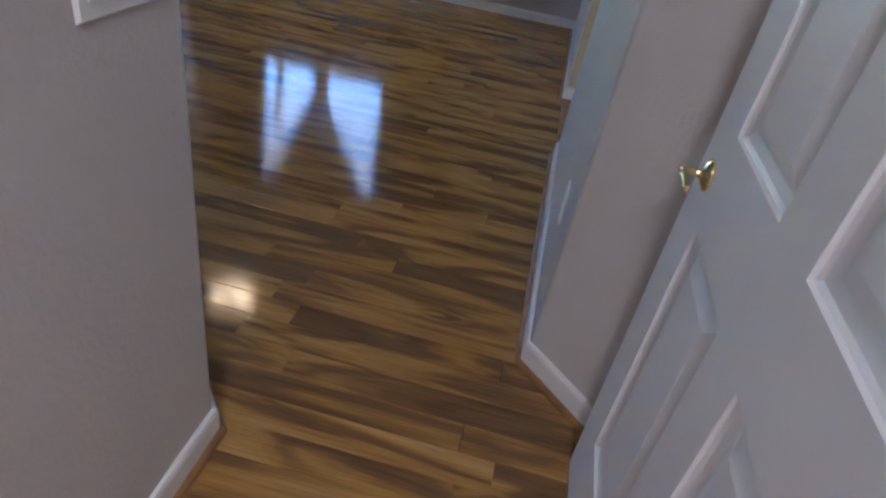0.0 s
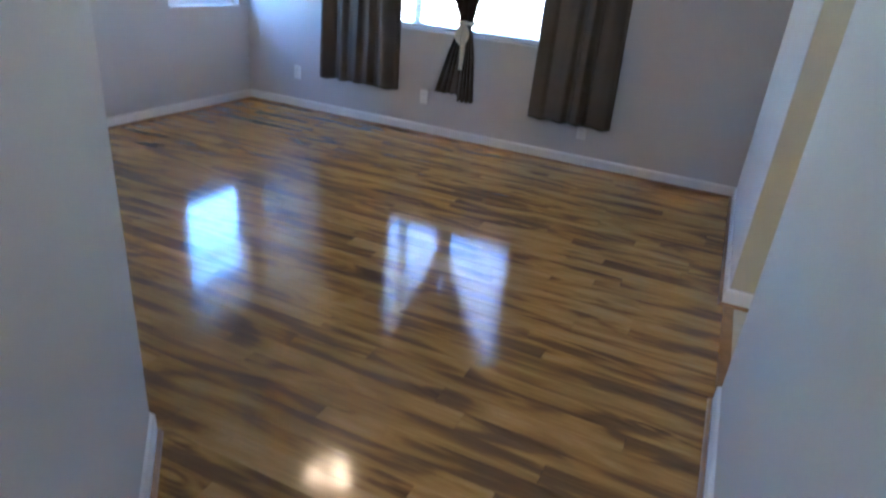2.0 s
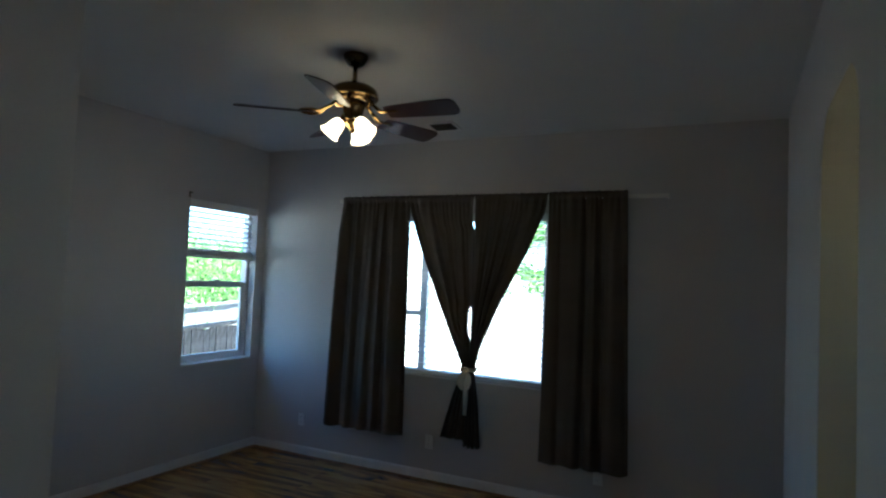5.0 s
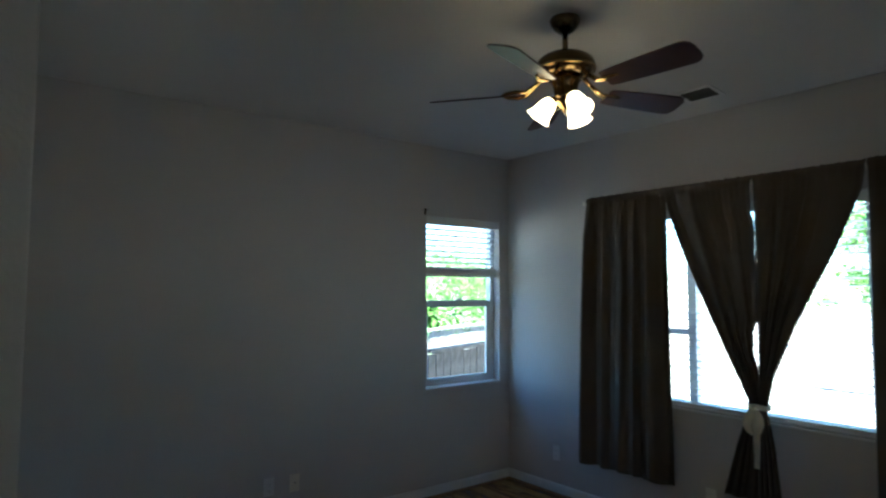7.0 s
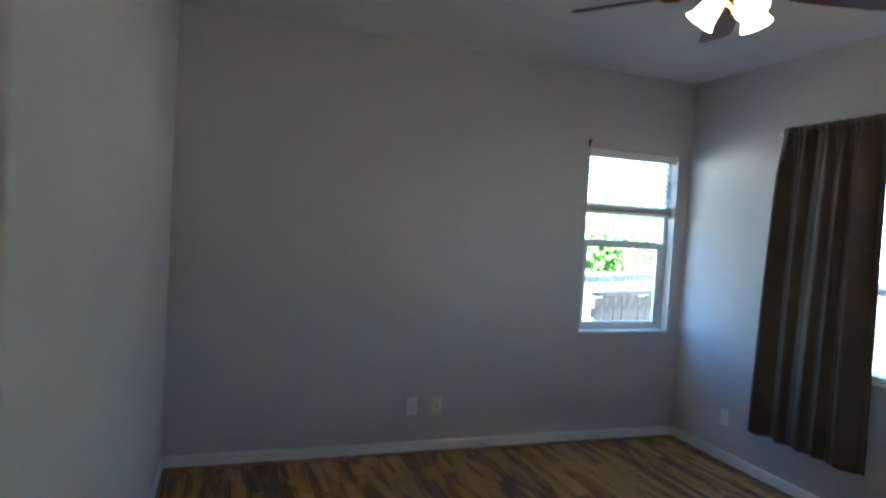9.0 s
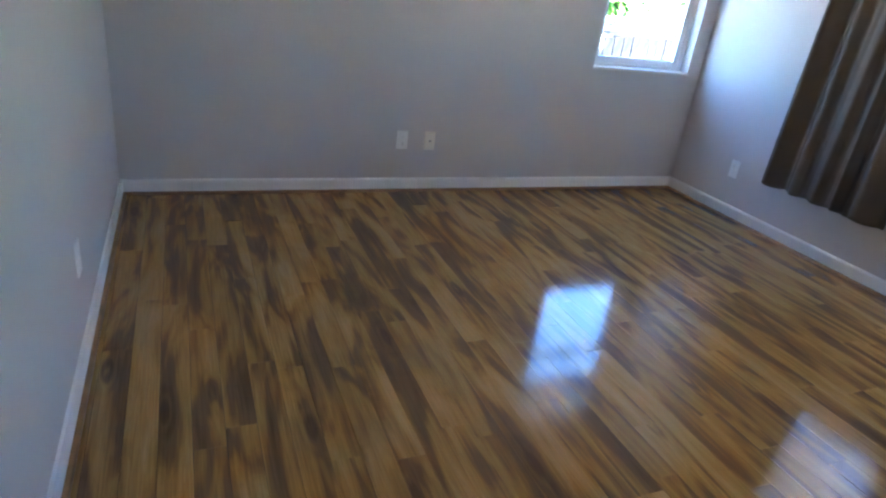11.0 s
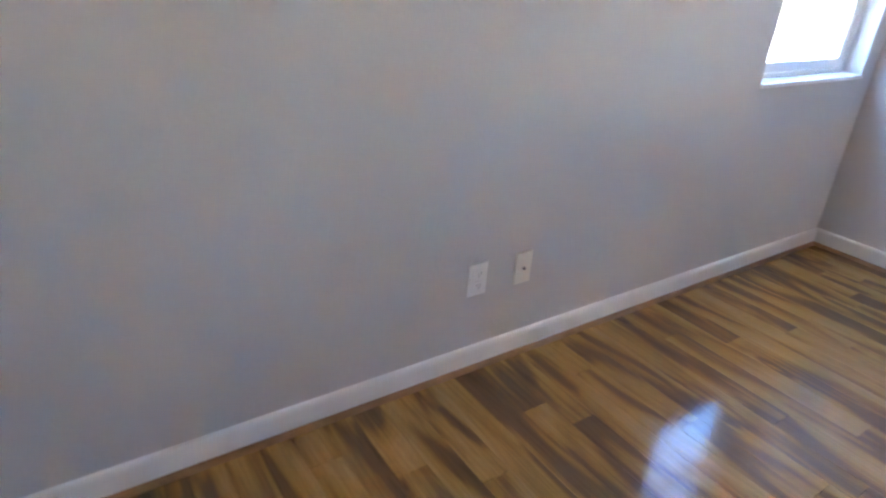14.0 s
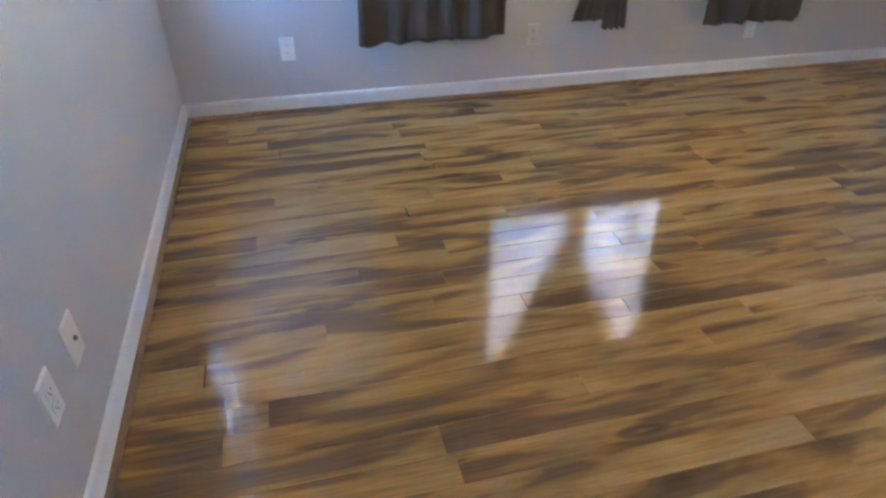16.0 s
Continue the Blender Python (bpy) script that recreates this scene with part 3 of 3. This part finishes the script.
for sgn in (-1, 1):
    pts = [(0.0, -0.035, 0.0)] + [(sgn * (0.012 + 0.022 * math.sin(math.pi * j / 6)), -0.04 - 0.012 * math.sin(math.pi * j / 6), -0.02 - 0.022 * j) for j in range(7)]
    ribbon("bow_loop", pts, [0.02, 0.03, 0.045, 0.052, 0.052, 0.045, 0.035, 0.025], tie)
ribbon("bow_tail", [(0.006, -0.04, -0.02), (0.012, -0.045, -0.12), (0.016, -0.045, -0.2), (0.014, -0.042, -0.28), (0.012, -0.04, -0.335)], [0.03, 0.036, 0.036, 0.034, 0.03], tie)
ribbon("bow_tail", [(-0.004, -0.036, -0.02), (-0.002, -0.04, -0.1), (0.002, -0.04, -0.18), (0.004, -0.038, -0.25)], [0.025, 0.03, 0.03, 0.026], tie)
part("knot", lathe([(0, 0.014), (0.012, 0.012), (0.017, 0), (0.012, -0.012), (0, -0.014)], 12, m=Matrix.Translation((0, -0.036, 0))), M_TIE, tie, smooth=True)

# ---------- wall plates ----------
def wall_plate(name, label, m, kind_of, mat=None):
    """A plate in the x-z plane, facing -y, put at the pose m."""
    mat = mat or M_PLATE
    ob = tagged(empty(name, m), label, "wall plate")
    wide = 0.161 if kind_of == "switch3" else 0.070
    bm = bmesh.new()
    w, h = wide / 2, 0.057
    base = [bm.verts.new((x, 0, z)) for x, z in ((-w, -h), (w, -h), (w, h), (-w, h))]
    top = [bm.verts.new((x, -0.0055, z)) for x, z in ((-w + 0.004, -h + 0.004), (w - 0.004, -h + 0.004), (w - 0.004, h - 0.004), (-w + 0.004, h - 0.004))]
    bm.faces.new(base)
    bm.faces.new(top)
    for i in range(4):
        bm.faces.new((base[i], base[(i + 1) % 4], top[(i + 1) % 4], top[i]))
    part("cover", bm, mat, ob)
    if kind_of == "outlet":
        for z in (-0.0195, 0.0195):
            f = part("socket", prism(rounded([(-0.017, z - 0.014), (0.017, z - 0.014), (0.017, z + 0.014), (-0.017, z + 0.014)], {0: 0.008, 1: 0.008, 2: 0.008, 3: 0.008}), 1, -0.0075, -0.005), mat, ob)
            for x in (-0.0065, 0.0065):
                part("slot", boxes((x - 0.0010, x + 0.0010, -0.0079, -0.007, z - 0.003, z + 0.005)), M_SOCKET, f)
            part("slot", lathe([(0, 0), (0.0022, 0), (0.0022, 0.001), (0, 0.001)], 10, m=pose(0, -0.007, z - 0.009, 90)), M_SOCKET, f)
        part("screw", lathe([(0, 0), (0.0028, 0), (0.002, 0.001), (0, 0.0012)], 10, m=pose(0, -0.0055, 0, 90)), mat, ob)
    elif kind_of == "jack":
        part("socket", lathe([(0, 0), (0.0055, 0), (0.0055, 0.006), (0.003, 0.006), (0, 0.006)], 12, m=pose(0, -0.005, 0, 90)), M_SOCKET, ob, "small dark coaxial socket")
        for z in (-0.042, 0.042):
            part("screw", lathe([(0, 0), (0.0028, 0), (0.002, 0.001), (0, 0.0012)], 10, m=pose(0, -0.0055, z, 90)), mat, ob)
    else:
        for x in (-0.046, 0.0, 0.046):
            part("rocker", boxes((x - 0.0165, x + 0.0165, -0.0085, -0.005, -0.033, 0.033), bevel=0.0015), mat, ob)
    return ob


wall_plate("outlet", "white plastic power outlet low on the wall", pose(0.537, 0, 0.316), "outlet")
wall_plate("outlet", "white plastic power outlet low on the wall", pose(1.81, 0, 0.308), "outlet")
wall_plate("outlet", "white plastic power outlet below the curtain hem", pose(3.15, 0, 0.262), "outlet")
wall_plate("outlet", "white plastic power outlet beside an ivory plate", pose(0, -2.138, 0.322, 0, 0, 90), "outlet")
wall_plate("cable_plate", "ivory cable plate with a small dark socket", pose(0, -1.961, 0.319, 0, 0, 90), "jack", M_IVORY)
wall_plate("outlet", "white plastic power outlet low on the wall", pose(1.447, SY, 0.324, 0, 0, 180), "outlet")
wall_plate("outlet", "white plastic power outlet low on the wall", pose(EX, -3.80, 0.40, 0, 0, -90), "outlet")
da = math.degrees(math.atan2(CB[1] - CA[1], CB[0] - CA[0]))
wall_plate("outlet", "white plastic power outlet on the slanted wall", pose(CA[0] + 0.55 * (CB[0] - CA[0]), CA[1] + 0.55 * (CB[1] - CA[1]), 0.35, 0, 0, 180 + da), "outlet")
wall_plate("light_switch", "white triple rocker switch plate beside the entrance", pose(CB[0], -4.69, 1.03, 0, 0, 90), "switch3")

# ---------- entrance door ----------
def panel_door(name, label, m, width=0.85, height=2.03, thick=0.035):
    """A six-panel door in the x-z plane, hinge at x = 0, shown on both faces."""
    d = tagged(empty(name, m), label, "door", kind="structure")
    xs = [0, 0.118, 0.369, 0.481, 0.732, width]
    zs = [0.008, 0.22, 0.765, 0.924, 1.56, 1.67, 1.90, height]
    bm = bmesh.new()
    for side in (0, 1):
        y = -thick / 2 if side == 0 else thick / 2
        inn = 1 if side == 0 else -1
        for i in range(5):
            for j in range(7):
                a, b, c, e = xs[i], xs[i + 1], zs[j], zs[j + 1]
                if i in (1, 3) and j in (1, 3, 5):
                    rings = []
                    for inset, dep in ((0, 0), (0.003, 0.005), (0.010, 0.009), (0.024, 0.013), (0.029, 0.013), (0.052, 0.004)):
                        rings.append([bm.verts.new((p, y + inn * dep, q)) for p, q in ((a + inset, c + inset), (b - inset, c + inset), (b - inset, e - inset), (a + inset, e - inset))])
                    for r0, r1 in zip(rings, rings[1:]):
                        for s in range(4):
                            bm.faces.new((r0[s], r0[(s + 1) % 4], r1[(s + 1) % 4], r1[s]))
                    bm.faces.new(rings[-1])
                else:
                    bm.faces.new([bm.verts.new((p, y, q)) for p, q in ((a, c), (b, c), (b, e), (a, e))])
    t = thick / 2
    for a, b in (((0, zs[0]), (width, zs[0])), ((width, zs[0]), (width, height)), ((width, height), (0, height)), ((0, height), (0, zs[0]))):
        bm.faces.new([bm.verts.new(p) for p in ((a[0], -t, a[1]), (b[0], -t, b[1]), (b[0], t, b[1]), (a[0], t, a[1]))])
    bmesh.ops.remove_doubles(bm, verts=bm.verts, dist=0.0003)
    part("leaf", bm, M_DOOR, d)
    hx, hz = width - 0.068, 0.838
    for s in (-1, 1):
        h = part("door_handle", lathe([(0, 0.0), (0.027, 0.0), (0.027, 0.004), (0.022, 0.006), (0.020, 0.009), (0.009, 0.011), (0.0065, 0.018), (0.006, 0.036), (0.0085, 0.04), (0.0085, 0.046), (0, 0.048)], 28, m=pose(hx, s * t, hz, 90 if s < 0 else -90)), M_BRASS, d, "polished brass lever handle", smooth=True)
        out = s * (t + 0.043)
        line = [(0, 0, 0), (0.018, 0.002, 0.006), (0.036, 0.001, 0.003), (0.052, 0, -0.006), (0.066, 0, -0.006), (0.074, 0.001, 0.002), (0.072, 0.001, 0.009)]
        part("lever", tube([(hx - dx, out + s * dy, hz + dz) for dx, dy, dz in line], [0.0075, 0.006, 0.005, 0.0045, 0.005, 0.0045, 0.003], 12), M_BRASS, h, smooth=True)
    part("latch_plate", boxes((width, width + 0.002, -0.012, 0.012, hz - 0.028, hz + 0.028), bevel=0.0008), M_BRASS, d)
    for z in (0.2, 1.0, 1.8):
        part("hinge", tube([(-0.004, t + 0.004, z - 0.045), (-0.004, t + 0.004, z + 0.045)], 0.006, 10), M_BRASS, d)
    return d


panel_door("door_1", "white six-panel door standing open against the wall", pose(4.4575, -5.218, 0, 0, 0, 90))
jamb = [(3.615, 3.635, DY - 0.135, DY + 0.005, 0, 2.04), (4.485, 4.50, DY - 0.135, DY + 0.003, 0, 2.04), (3.635, 4.485, DY - 0.135, DY + 0.005, 2.04, 2.06)]
for r in jamb:
    structure("trim", boxes(r, bevel=0.002), M_TRIM, "white painted door jamb", "door jamb")

# ---------- ceiling fan ----------
FX, FY, FS = 1.970, -1.517, 1.142
fan = tagged(empty("ceiling_fan", pose(FX, FY, H + RISE - 2.739 * FS) @ Matrix.Scale(FS, 4)), "antique brass ceiling fan, five dark blades, lit glass shades", "ceiling fan")
part("canopy", lathe([(0, 2.739), (0.060, 2.739), (0.064, 2.73), (0.060, 2.712), (0.045, 2.690), (0.028, 2.678), (0.0, 2.678)]), M_BRONZE, fan, smooth=True)
part("downrod", tube([(0, 0, 2.68), (0, 0, 2.57)], 0.012, 16), M_BRONZE, fan, smooth=True)
part("rod_collar", lathe([(0, 2.602), (0.018, 2.602), (0.022, 2.59), (0.03, 2.578), (0, 2.578)], 20), M_ANTIQUE, fan, smooth=True)
part("motor_housing", lathe([(0, 2.582), (0.05, 2.581), (0.09, 2.574), (0.115, 2.556), (0.124, 2.532), (0.122, 2.512), (0.108, 2.500), (0.100, 2.490), (0.08, 2.486), (0, 2.486)], 40), M_BRONZE, fan, smooth=True)
part("brass_band", lathe([(0.119, 2.522), (0.1265, 2.520), (0.1265, 2.511), (0.119, 2.509)], 40), M_ANTIQUE, fan, smooth=True)
part("switch_housing", lathe([(0, 2.486), (0.058, 2.485), (0.062, 2.47), (0.053, 2.45), (0.047, 2.415), (0.051, 2.402), (0.038, 2.39), (0, 2.388)], 32), M_BRONZE, fan, smooth=True)
part("light_fitter", lathe([(0, 2.39), (0.038, 2.39), (0.044, 2.382), (0.034, 2.365), (0.018, 2.352), (0.012, 2.335), (0, 2.33)], 28), M_ANTIQUE, fan, smooth=True)


def blade_mesh():
    """A blade along x, rounded at the tip, slightly pitched."""
    out = [(0.20, -0.045), (0.24, -0.052), (0.40, -0.061), (0.545, -0.066), (0.567, -0.060), (0.581, -0.045), (0.586, -0.025), (0.586, 0.025), (0.581, 0.045), (0.567, 0.060), (0.545, 0.066), (0.40, 0.061), (0.24, 0.052), (0.20, 0.045)]
    bm = prism(out, 2, -0.003, 0.003)
    for v in bm.verts:
        v.co = pose(0, 0, 0, -17) @ v.co
    return bm


for i in range(5):
    turn = pose(0, 0, 2.425, 0, 0, 0.5 + 72 * i)
    b = part("blade", blade_mesh(), M_BLADE, fan, "dark cherry wood blade")
    b.matrix_basis = turn
    bm = tube([(0.075, 0, 0.082), (0.12, 0, 0.04), (0.17, 0.012, 0.006), (0.21, 0.026, 0.006), (0.25, 0.018, 0.005), (0.27, 0, 0.004)], [0.010, 0.009, 0.008, 0.008, 0.007, 0.006], 8)
    tube([(0.12, 0, 0.04), (0.17, -0.014, 0.0), (0.21, -0.027, -0.004), (0.25, -0.018, -0.002), (0.27, 0, 0.004)], [0.009, 0.008, 0.008, 0.007, 0.006], 8, bm)
    part("blade_bracket", bm, M_ANTIQUE, b, "cast antique brass bracket", smooth=True)
SHADE_PROFILE = [(0.020, 0.002), (0.030, -0.004), (0.040, -0.020), (0.046, -0.042), (0.050, -0.066), (0.055, -0.090), (0.063, -0.108), (0.068, -0.116), (0.066, -0.118), (0.061, -0.110), (0.053, -0.092), (0.048, -0.066), (0.044, -0.042), (0.038, -0.021), (0.028, -0.007), (0.018, 0.0)]
for i in range(3):
    az = -140 + 120 * i
    m = pose(0, 0, 2.392, 0, 0, az) @ pose(0.058, 0, 0.0, 0, -38, 0) @ Matrix.Scale(0.81, 4)
    part("lamp_arm", tube([(0.03 * math.cos(radians(az)), 0.03 * math.sin(radians(az)), 2.388), tuple(m @ Vector((0, 0, 0.012)))], 0.008, 10), M_ANTIQUE, fan, smooth=True)
    part("lamp_holder", lathe([(0, 0.02), (0.018, 0.016), (0.026, 0.004), (0.027, -0.008), (0, -0.008)], 20, m=m), M_ANTIQUE, fan, smooth=True)
    sh = part("shade", lathe(SHADE_PROFILE, 28, m=m), M_SHADE, fan, "lit bell-shaped frosted glass shade", smooth=True)
    part("bulb", lathe([(0, -0.01), (0.012, -0.012), (0.013, -0.03), (0.026, -0.06), (0.024, -0.08), (0.012, -0.092), (0, -0.095)], 16, m=m), M_BULB, sh, smooth=True)
for dx, ln in ((0.03, 0.10), (-0.025, 0.07)):
    part("pull_chain", tube([(dx, 0.02, 2.40), (dx, 0.022, 2.40 - ln)], 0.0012, 6), M_ANTIQUE, fan)

# ---------- ceiling vent ----------
vent = tagged(empty("ceiling_vent", pose(1.99, -0.345, H + 0.024, -6.5)), "dark metal ceiling air register with slats", "vent")
bars("frame", vent, M_TRIM, [(-0.115, 0.115, -0.09, -0.068, -0.008, -0.001), (-0.115, 0.115, 0.068, 0.09, -0.008, -0.001), (-0.115, -0.090, -0.068, 0.068, -0.008, -0.001), (0.090, 0.115, -0.068, 0.068, -0.008, -0.001)], 0.002)
# near-black sheet stands for the shade in the duct behind the slats
part("shade_backing", boxes((-0.090, 0.090, -0.068, 0.068, -0.003, -0.001)), M_DUCT_SHADE, vent)
for i in range(9):
    s = part("slat", boxes((-0.090, 0.090, -0.0065, 0.0065, -0.0006, 0.0006)), M_VENT, vent)
    s.matrix_basis = pose(0, -0.058 + 0.0145 * i, -0.007, 35)

# ---------- hallway fill lamp, unseen, added to light the entry walls ---
lamp = tagged(empty("hall_fill_lamp", pose(4.2, -6.55, H)), "unseen round hallway lamp added to light the entry walls", "ceiling lamp")
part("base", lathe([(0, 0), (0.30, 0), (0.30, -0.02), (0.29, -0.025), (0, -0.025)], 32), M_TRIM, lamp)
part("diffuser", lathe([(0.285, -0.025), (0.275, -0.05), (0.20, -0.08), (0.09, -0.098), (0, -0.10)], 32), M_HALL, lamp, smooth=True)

# ---------- outside ----------
GZ = -0.8
structure("ground", boxes((-400, 400, -400, 400, GZ - 0.3, GZ)), M_GROUND, "dry pale bare ground round the house", "ground")


def board_fence(label, m, length, height, mat, board=0.14):
    """Upright boards on two rails with posts, along x from the origin."""
    f = tagged(empty("fence", m), label, "fence")
    n = int(length / board)
    rng = random.Random(n)
    me = boxes((0, board - 0.008, 0, 0.018, 0.03, height), bevel=0.003)
    first = part("board", me, mat, f)
    for i in range(1, n):
        b = new("board", first.data)
        b.parent = f
        b.location = (i * board, rng.uniform(-0.004, 0.004), rng.uniform(-0.012, 0.012))
    for z in (0.25, height - 0.2):
        part("rail", boxes((0, n * board, 0.02, 0.06, z, z + 0.09)), mat, f)
    part("cap_rail", boxes((0, n * board, -0.03, 0.07, height + 0.015, height + 0.05)), mat, f)
    for i in range(int(length / 2.4) + 1):
        part("post", boxes((i * 2.4 + 0.3, i * 2.4 + 0.39, 0.06, 0.15, 0, height)), mat, f)
    return f


board_fence("weathered grey-brown board fence beside the house, darkened for shade", pose(-1.2, 0.03, GZ, 0, 0, 109), 9.0, 1.73, M_FENCE_SHADED)
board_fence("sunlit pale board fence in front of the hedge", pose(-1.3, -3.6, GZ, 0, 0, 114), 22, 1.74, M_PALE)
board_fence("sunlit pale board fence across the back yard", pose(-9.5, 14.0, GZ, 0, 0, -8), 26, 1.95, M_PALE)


def foliage(name, label, center, size, count, leaf, seed, category, kind=""):
    """A crown of many small leaves round uneven clumps."""
    rng = np.random.default_rng(seed)
    clumps = rng.uniform(-1, 1, (max(8, count // 250), 3))
    pick = clumps[rng.integers(0, len(clumps), count)]
    p = (pick + rng.normal(0, 0.13, (count, 3))) * np.array(size) / 2 + np.array(center)
    a, b = rng.normal(0, 1, (count, 3)), rng.normal(0, 1, (count, 3))
    a /= np.linalg.norm(a, axis=1)[:, None]
    b -= a * (a * b).sum(1)[:, None]
    b /= np.linalg.norm(b, axis=1)[:, None]
    s = leaf * rng.uniform(0.6, 1.3, (count, 1))
    v = np.stack([p - a * s, p + b * s * 0.45, p + a * s, p - b * s * 0.45], 1).reshape(-1, 3)
    me = bpy.data.meshes.new(name)
    me.from_pydata(v.tolist(), [], np.arange(count * 4).reshape(-1, 4).tolist())
    me.materials.append(M_LEAF)
    return tagged(new(name, me), label, category, kind=kind)


hedge = foliage("hedge", "tall bright green leafy hedge behind the fence", (0, 0, 1.4), (13.4, 1.5, 3.2), 120000, 0.038, 5, "hedge", "stuff")
hedge.matrix_world = pose(-7.54, 8.41, GZ, 0, 0, 114)


def tree(label, x, y, height, spread, seed):
    t = tagged(empty("tree", pose(x, y, GZ)), label, "tree")
    rng = random.Random(seed)
    bm = tube([(0, 0, 0), (0.05, 0.02, height * 0.3), (0.0, 0.08, height * 0.6), (0.06, 0.02, height * 0.85)], [0.16, 0.13, 0.09, 0.04], 10)
    for i in range(6):
        a, h = i * 1.05 + rng.random(), height * rng.uniform(0.35, 0.6)
        tube([(0.03, 0.03, h), (spread * 0.3 * math.cos(a), spread * 0.3 * math.sin(a), h + height * 0.15), (spread * 0.45 * math.cos(a), spread * 0.45 * math.sin(a), h + height * 0.3)], [0.06, 0.04, 0.015], 7, bm)
    part("trunk", bm, M_BARK, t, smooth=True)
    c = foliage("crown", "", (0, 0, height * 0.7), (spread, spread, height * 0.65), 9000, 0.09, seed, "")
    for key in ("category", "label"):
        if key in c:
            del c[key]
    c.parent = t
    return t


tree("leafy green tree beyond the back fence", -1.5, 18.5, 5.0, 4.5, 31)
tree("leafy green tree beyond the back fence", 3.0, 19.0, 5.6, 5.0, 32)
tree("leafy green tree beyond the back fence", 8.0, 18.2, 4.6, 4.5, 33)

tree("small garden tree with reddish trunk beside the hedge", -4.75, 2.0, 2.3, 1.0, 41)

# ---------- floor ----------
floor = structure("floor", boxes((-0.14, 5.8, -7.8, 0.14, -0.30, -0.0105)), M_SUB, "glossy golden brown laminate floor with dark streaks", "floor")
structure("bath_floor", boxes((EX + 0.03, 5.6, -3.4, -1.0, -0.0104, 0.0)), M_TILE, "pale vinyl floor beyond the arch", "floor")
structure("trim", boxes((EX - 0.005, EX + 0.042, OP[0] + 0.03, OP[1] - 0.03, 0.0005, 0.009), bevel=0.003), M_SHOE, "orange-brown wooden threshold strip in the arch", "threshold")
PW = 0.0885
rng = random.Random(17)
shared = {}


def plank_mesh(length):
    key = round(length, 2)
    if key not in shared:
        bm = bmesh.new()
        g, c, d = 0.0005, 0.00015, 0.0004
        lo = [bm.verts.new(p) for p in ((g, g, -0.0100), (key - g, g, -0.0100), (key - g, PW - g, -0.0100), (g, PW - g, -0.0100))]
        md = [bm.verts.new(p) for p in ((g, g, -d), (key - g, g, -d), (key - g, PW - g, -d), (g, PW - g, -d))]
        hi = [bm.verts.new(p) for p in ((g + c, g + c, 0), (key - g - c, g + c, 0), (key - g - c, PW - g - c, 0), (g + c, PW - g - c, 0))]
        for a, b in ((lo, md), (md, hi)):
            for i in range(4):
                bm.faces.new((a[i], a[(i + 1) % 4], b[(i + 1) % 4], b[i]))
        bm.faces.new(hi)
        me = bpy.data.meshes.new("floor_plank")
        bmesh.ops.recalc_face_normals(bm, faces=bm.faces)
        bm.to_mesh(me)
        bm.free()
        me.materials.append(M_FLOOR)
        shared[key] = me
    return shared[key]


def lay(x_from, x_to, row):
    x = x_from - rng.uniform(0.0, 0.7)
    y = row * -PW
    while x < x_to:
        ln = rng.choice((0.62, 0.78, 0.94, 1.10, 1.26))
        a, b = max(x, x_from), min(x + ln, x_to)
        if b - a > 0.05:
            if x_to - b < 0.1:
                b = x_to
            ob = new("floor_plank", plank_mesh(b - a))
            ob.parent = floor
            ob.location = (a, y, 0)
            if b >= x_to:
                break
        x = max(a, b)


for r in range(1, 88):
    y = -r * PW
    if y > SY - 0.1:
        lay(0.0, EX + 0.02, r)
    elif y > CB[1]:
        xa = CA[0] + (SY - y - PW) * (CB[0] - CA[0]) / (CA[1] - CB[1]) - 0.12
        lay(xa, EX + (0.5 if y < EB[1] + 0.05 else 0.02), r)
    else:
        lay(3.0 if y < DY else 3.5, 5.6 if y < DY else 4.8, r)
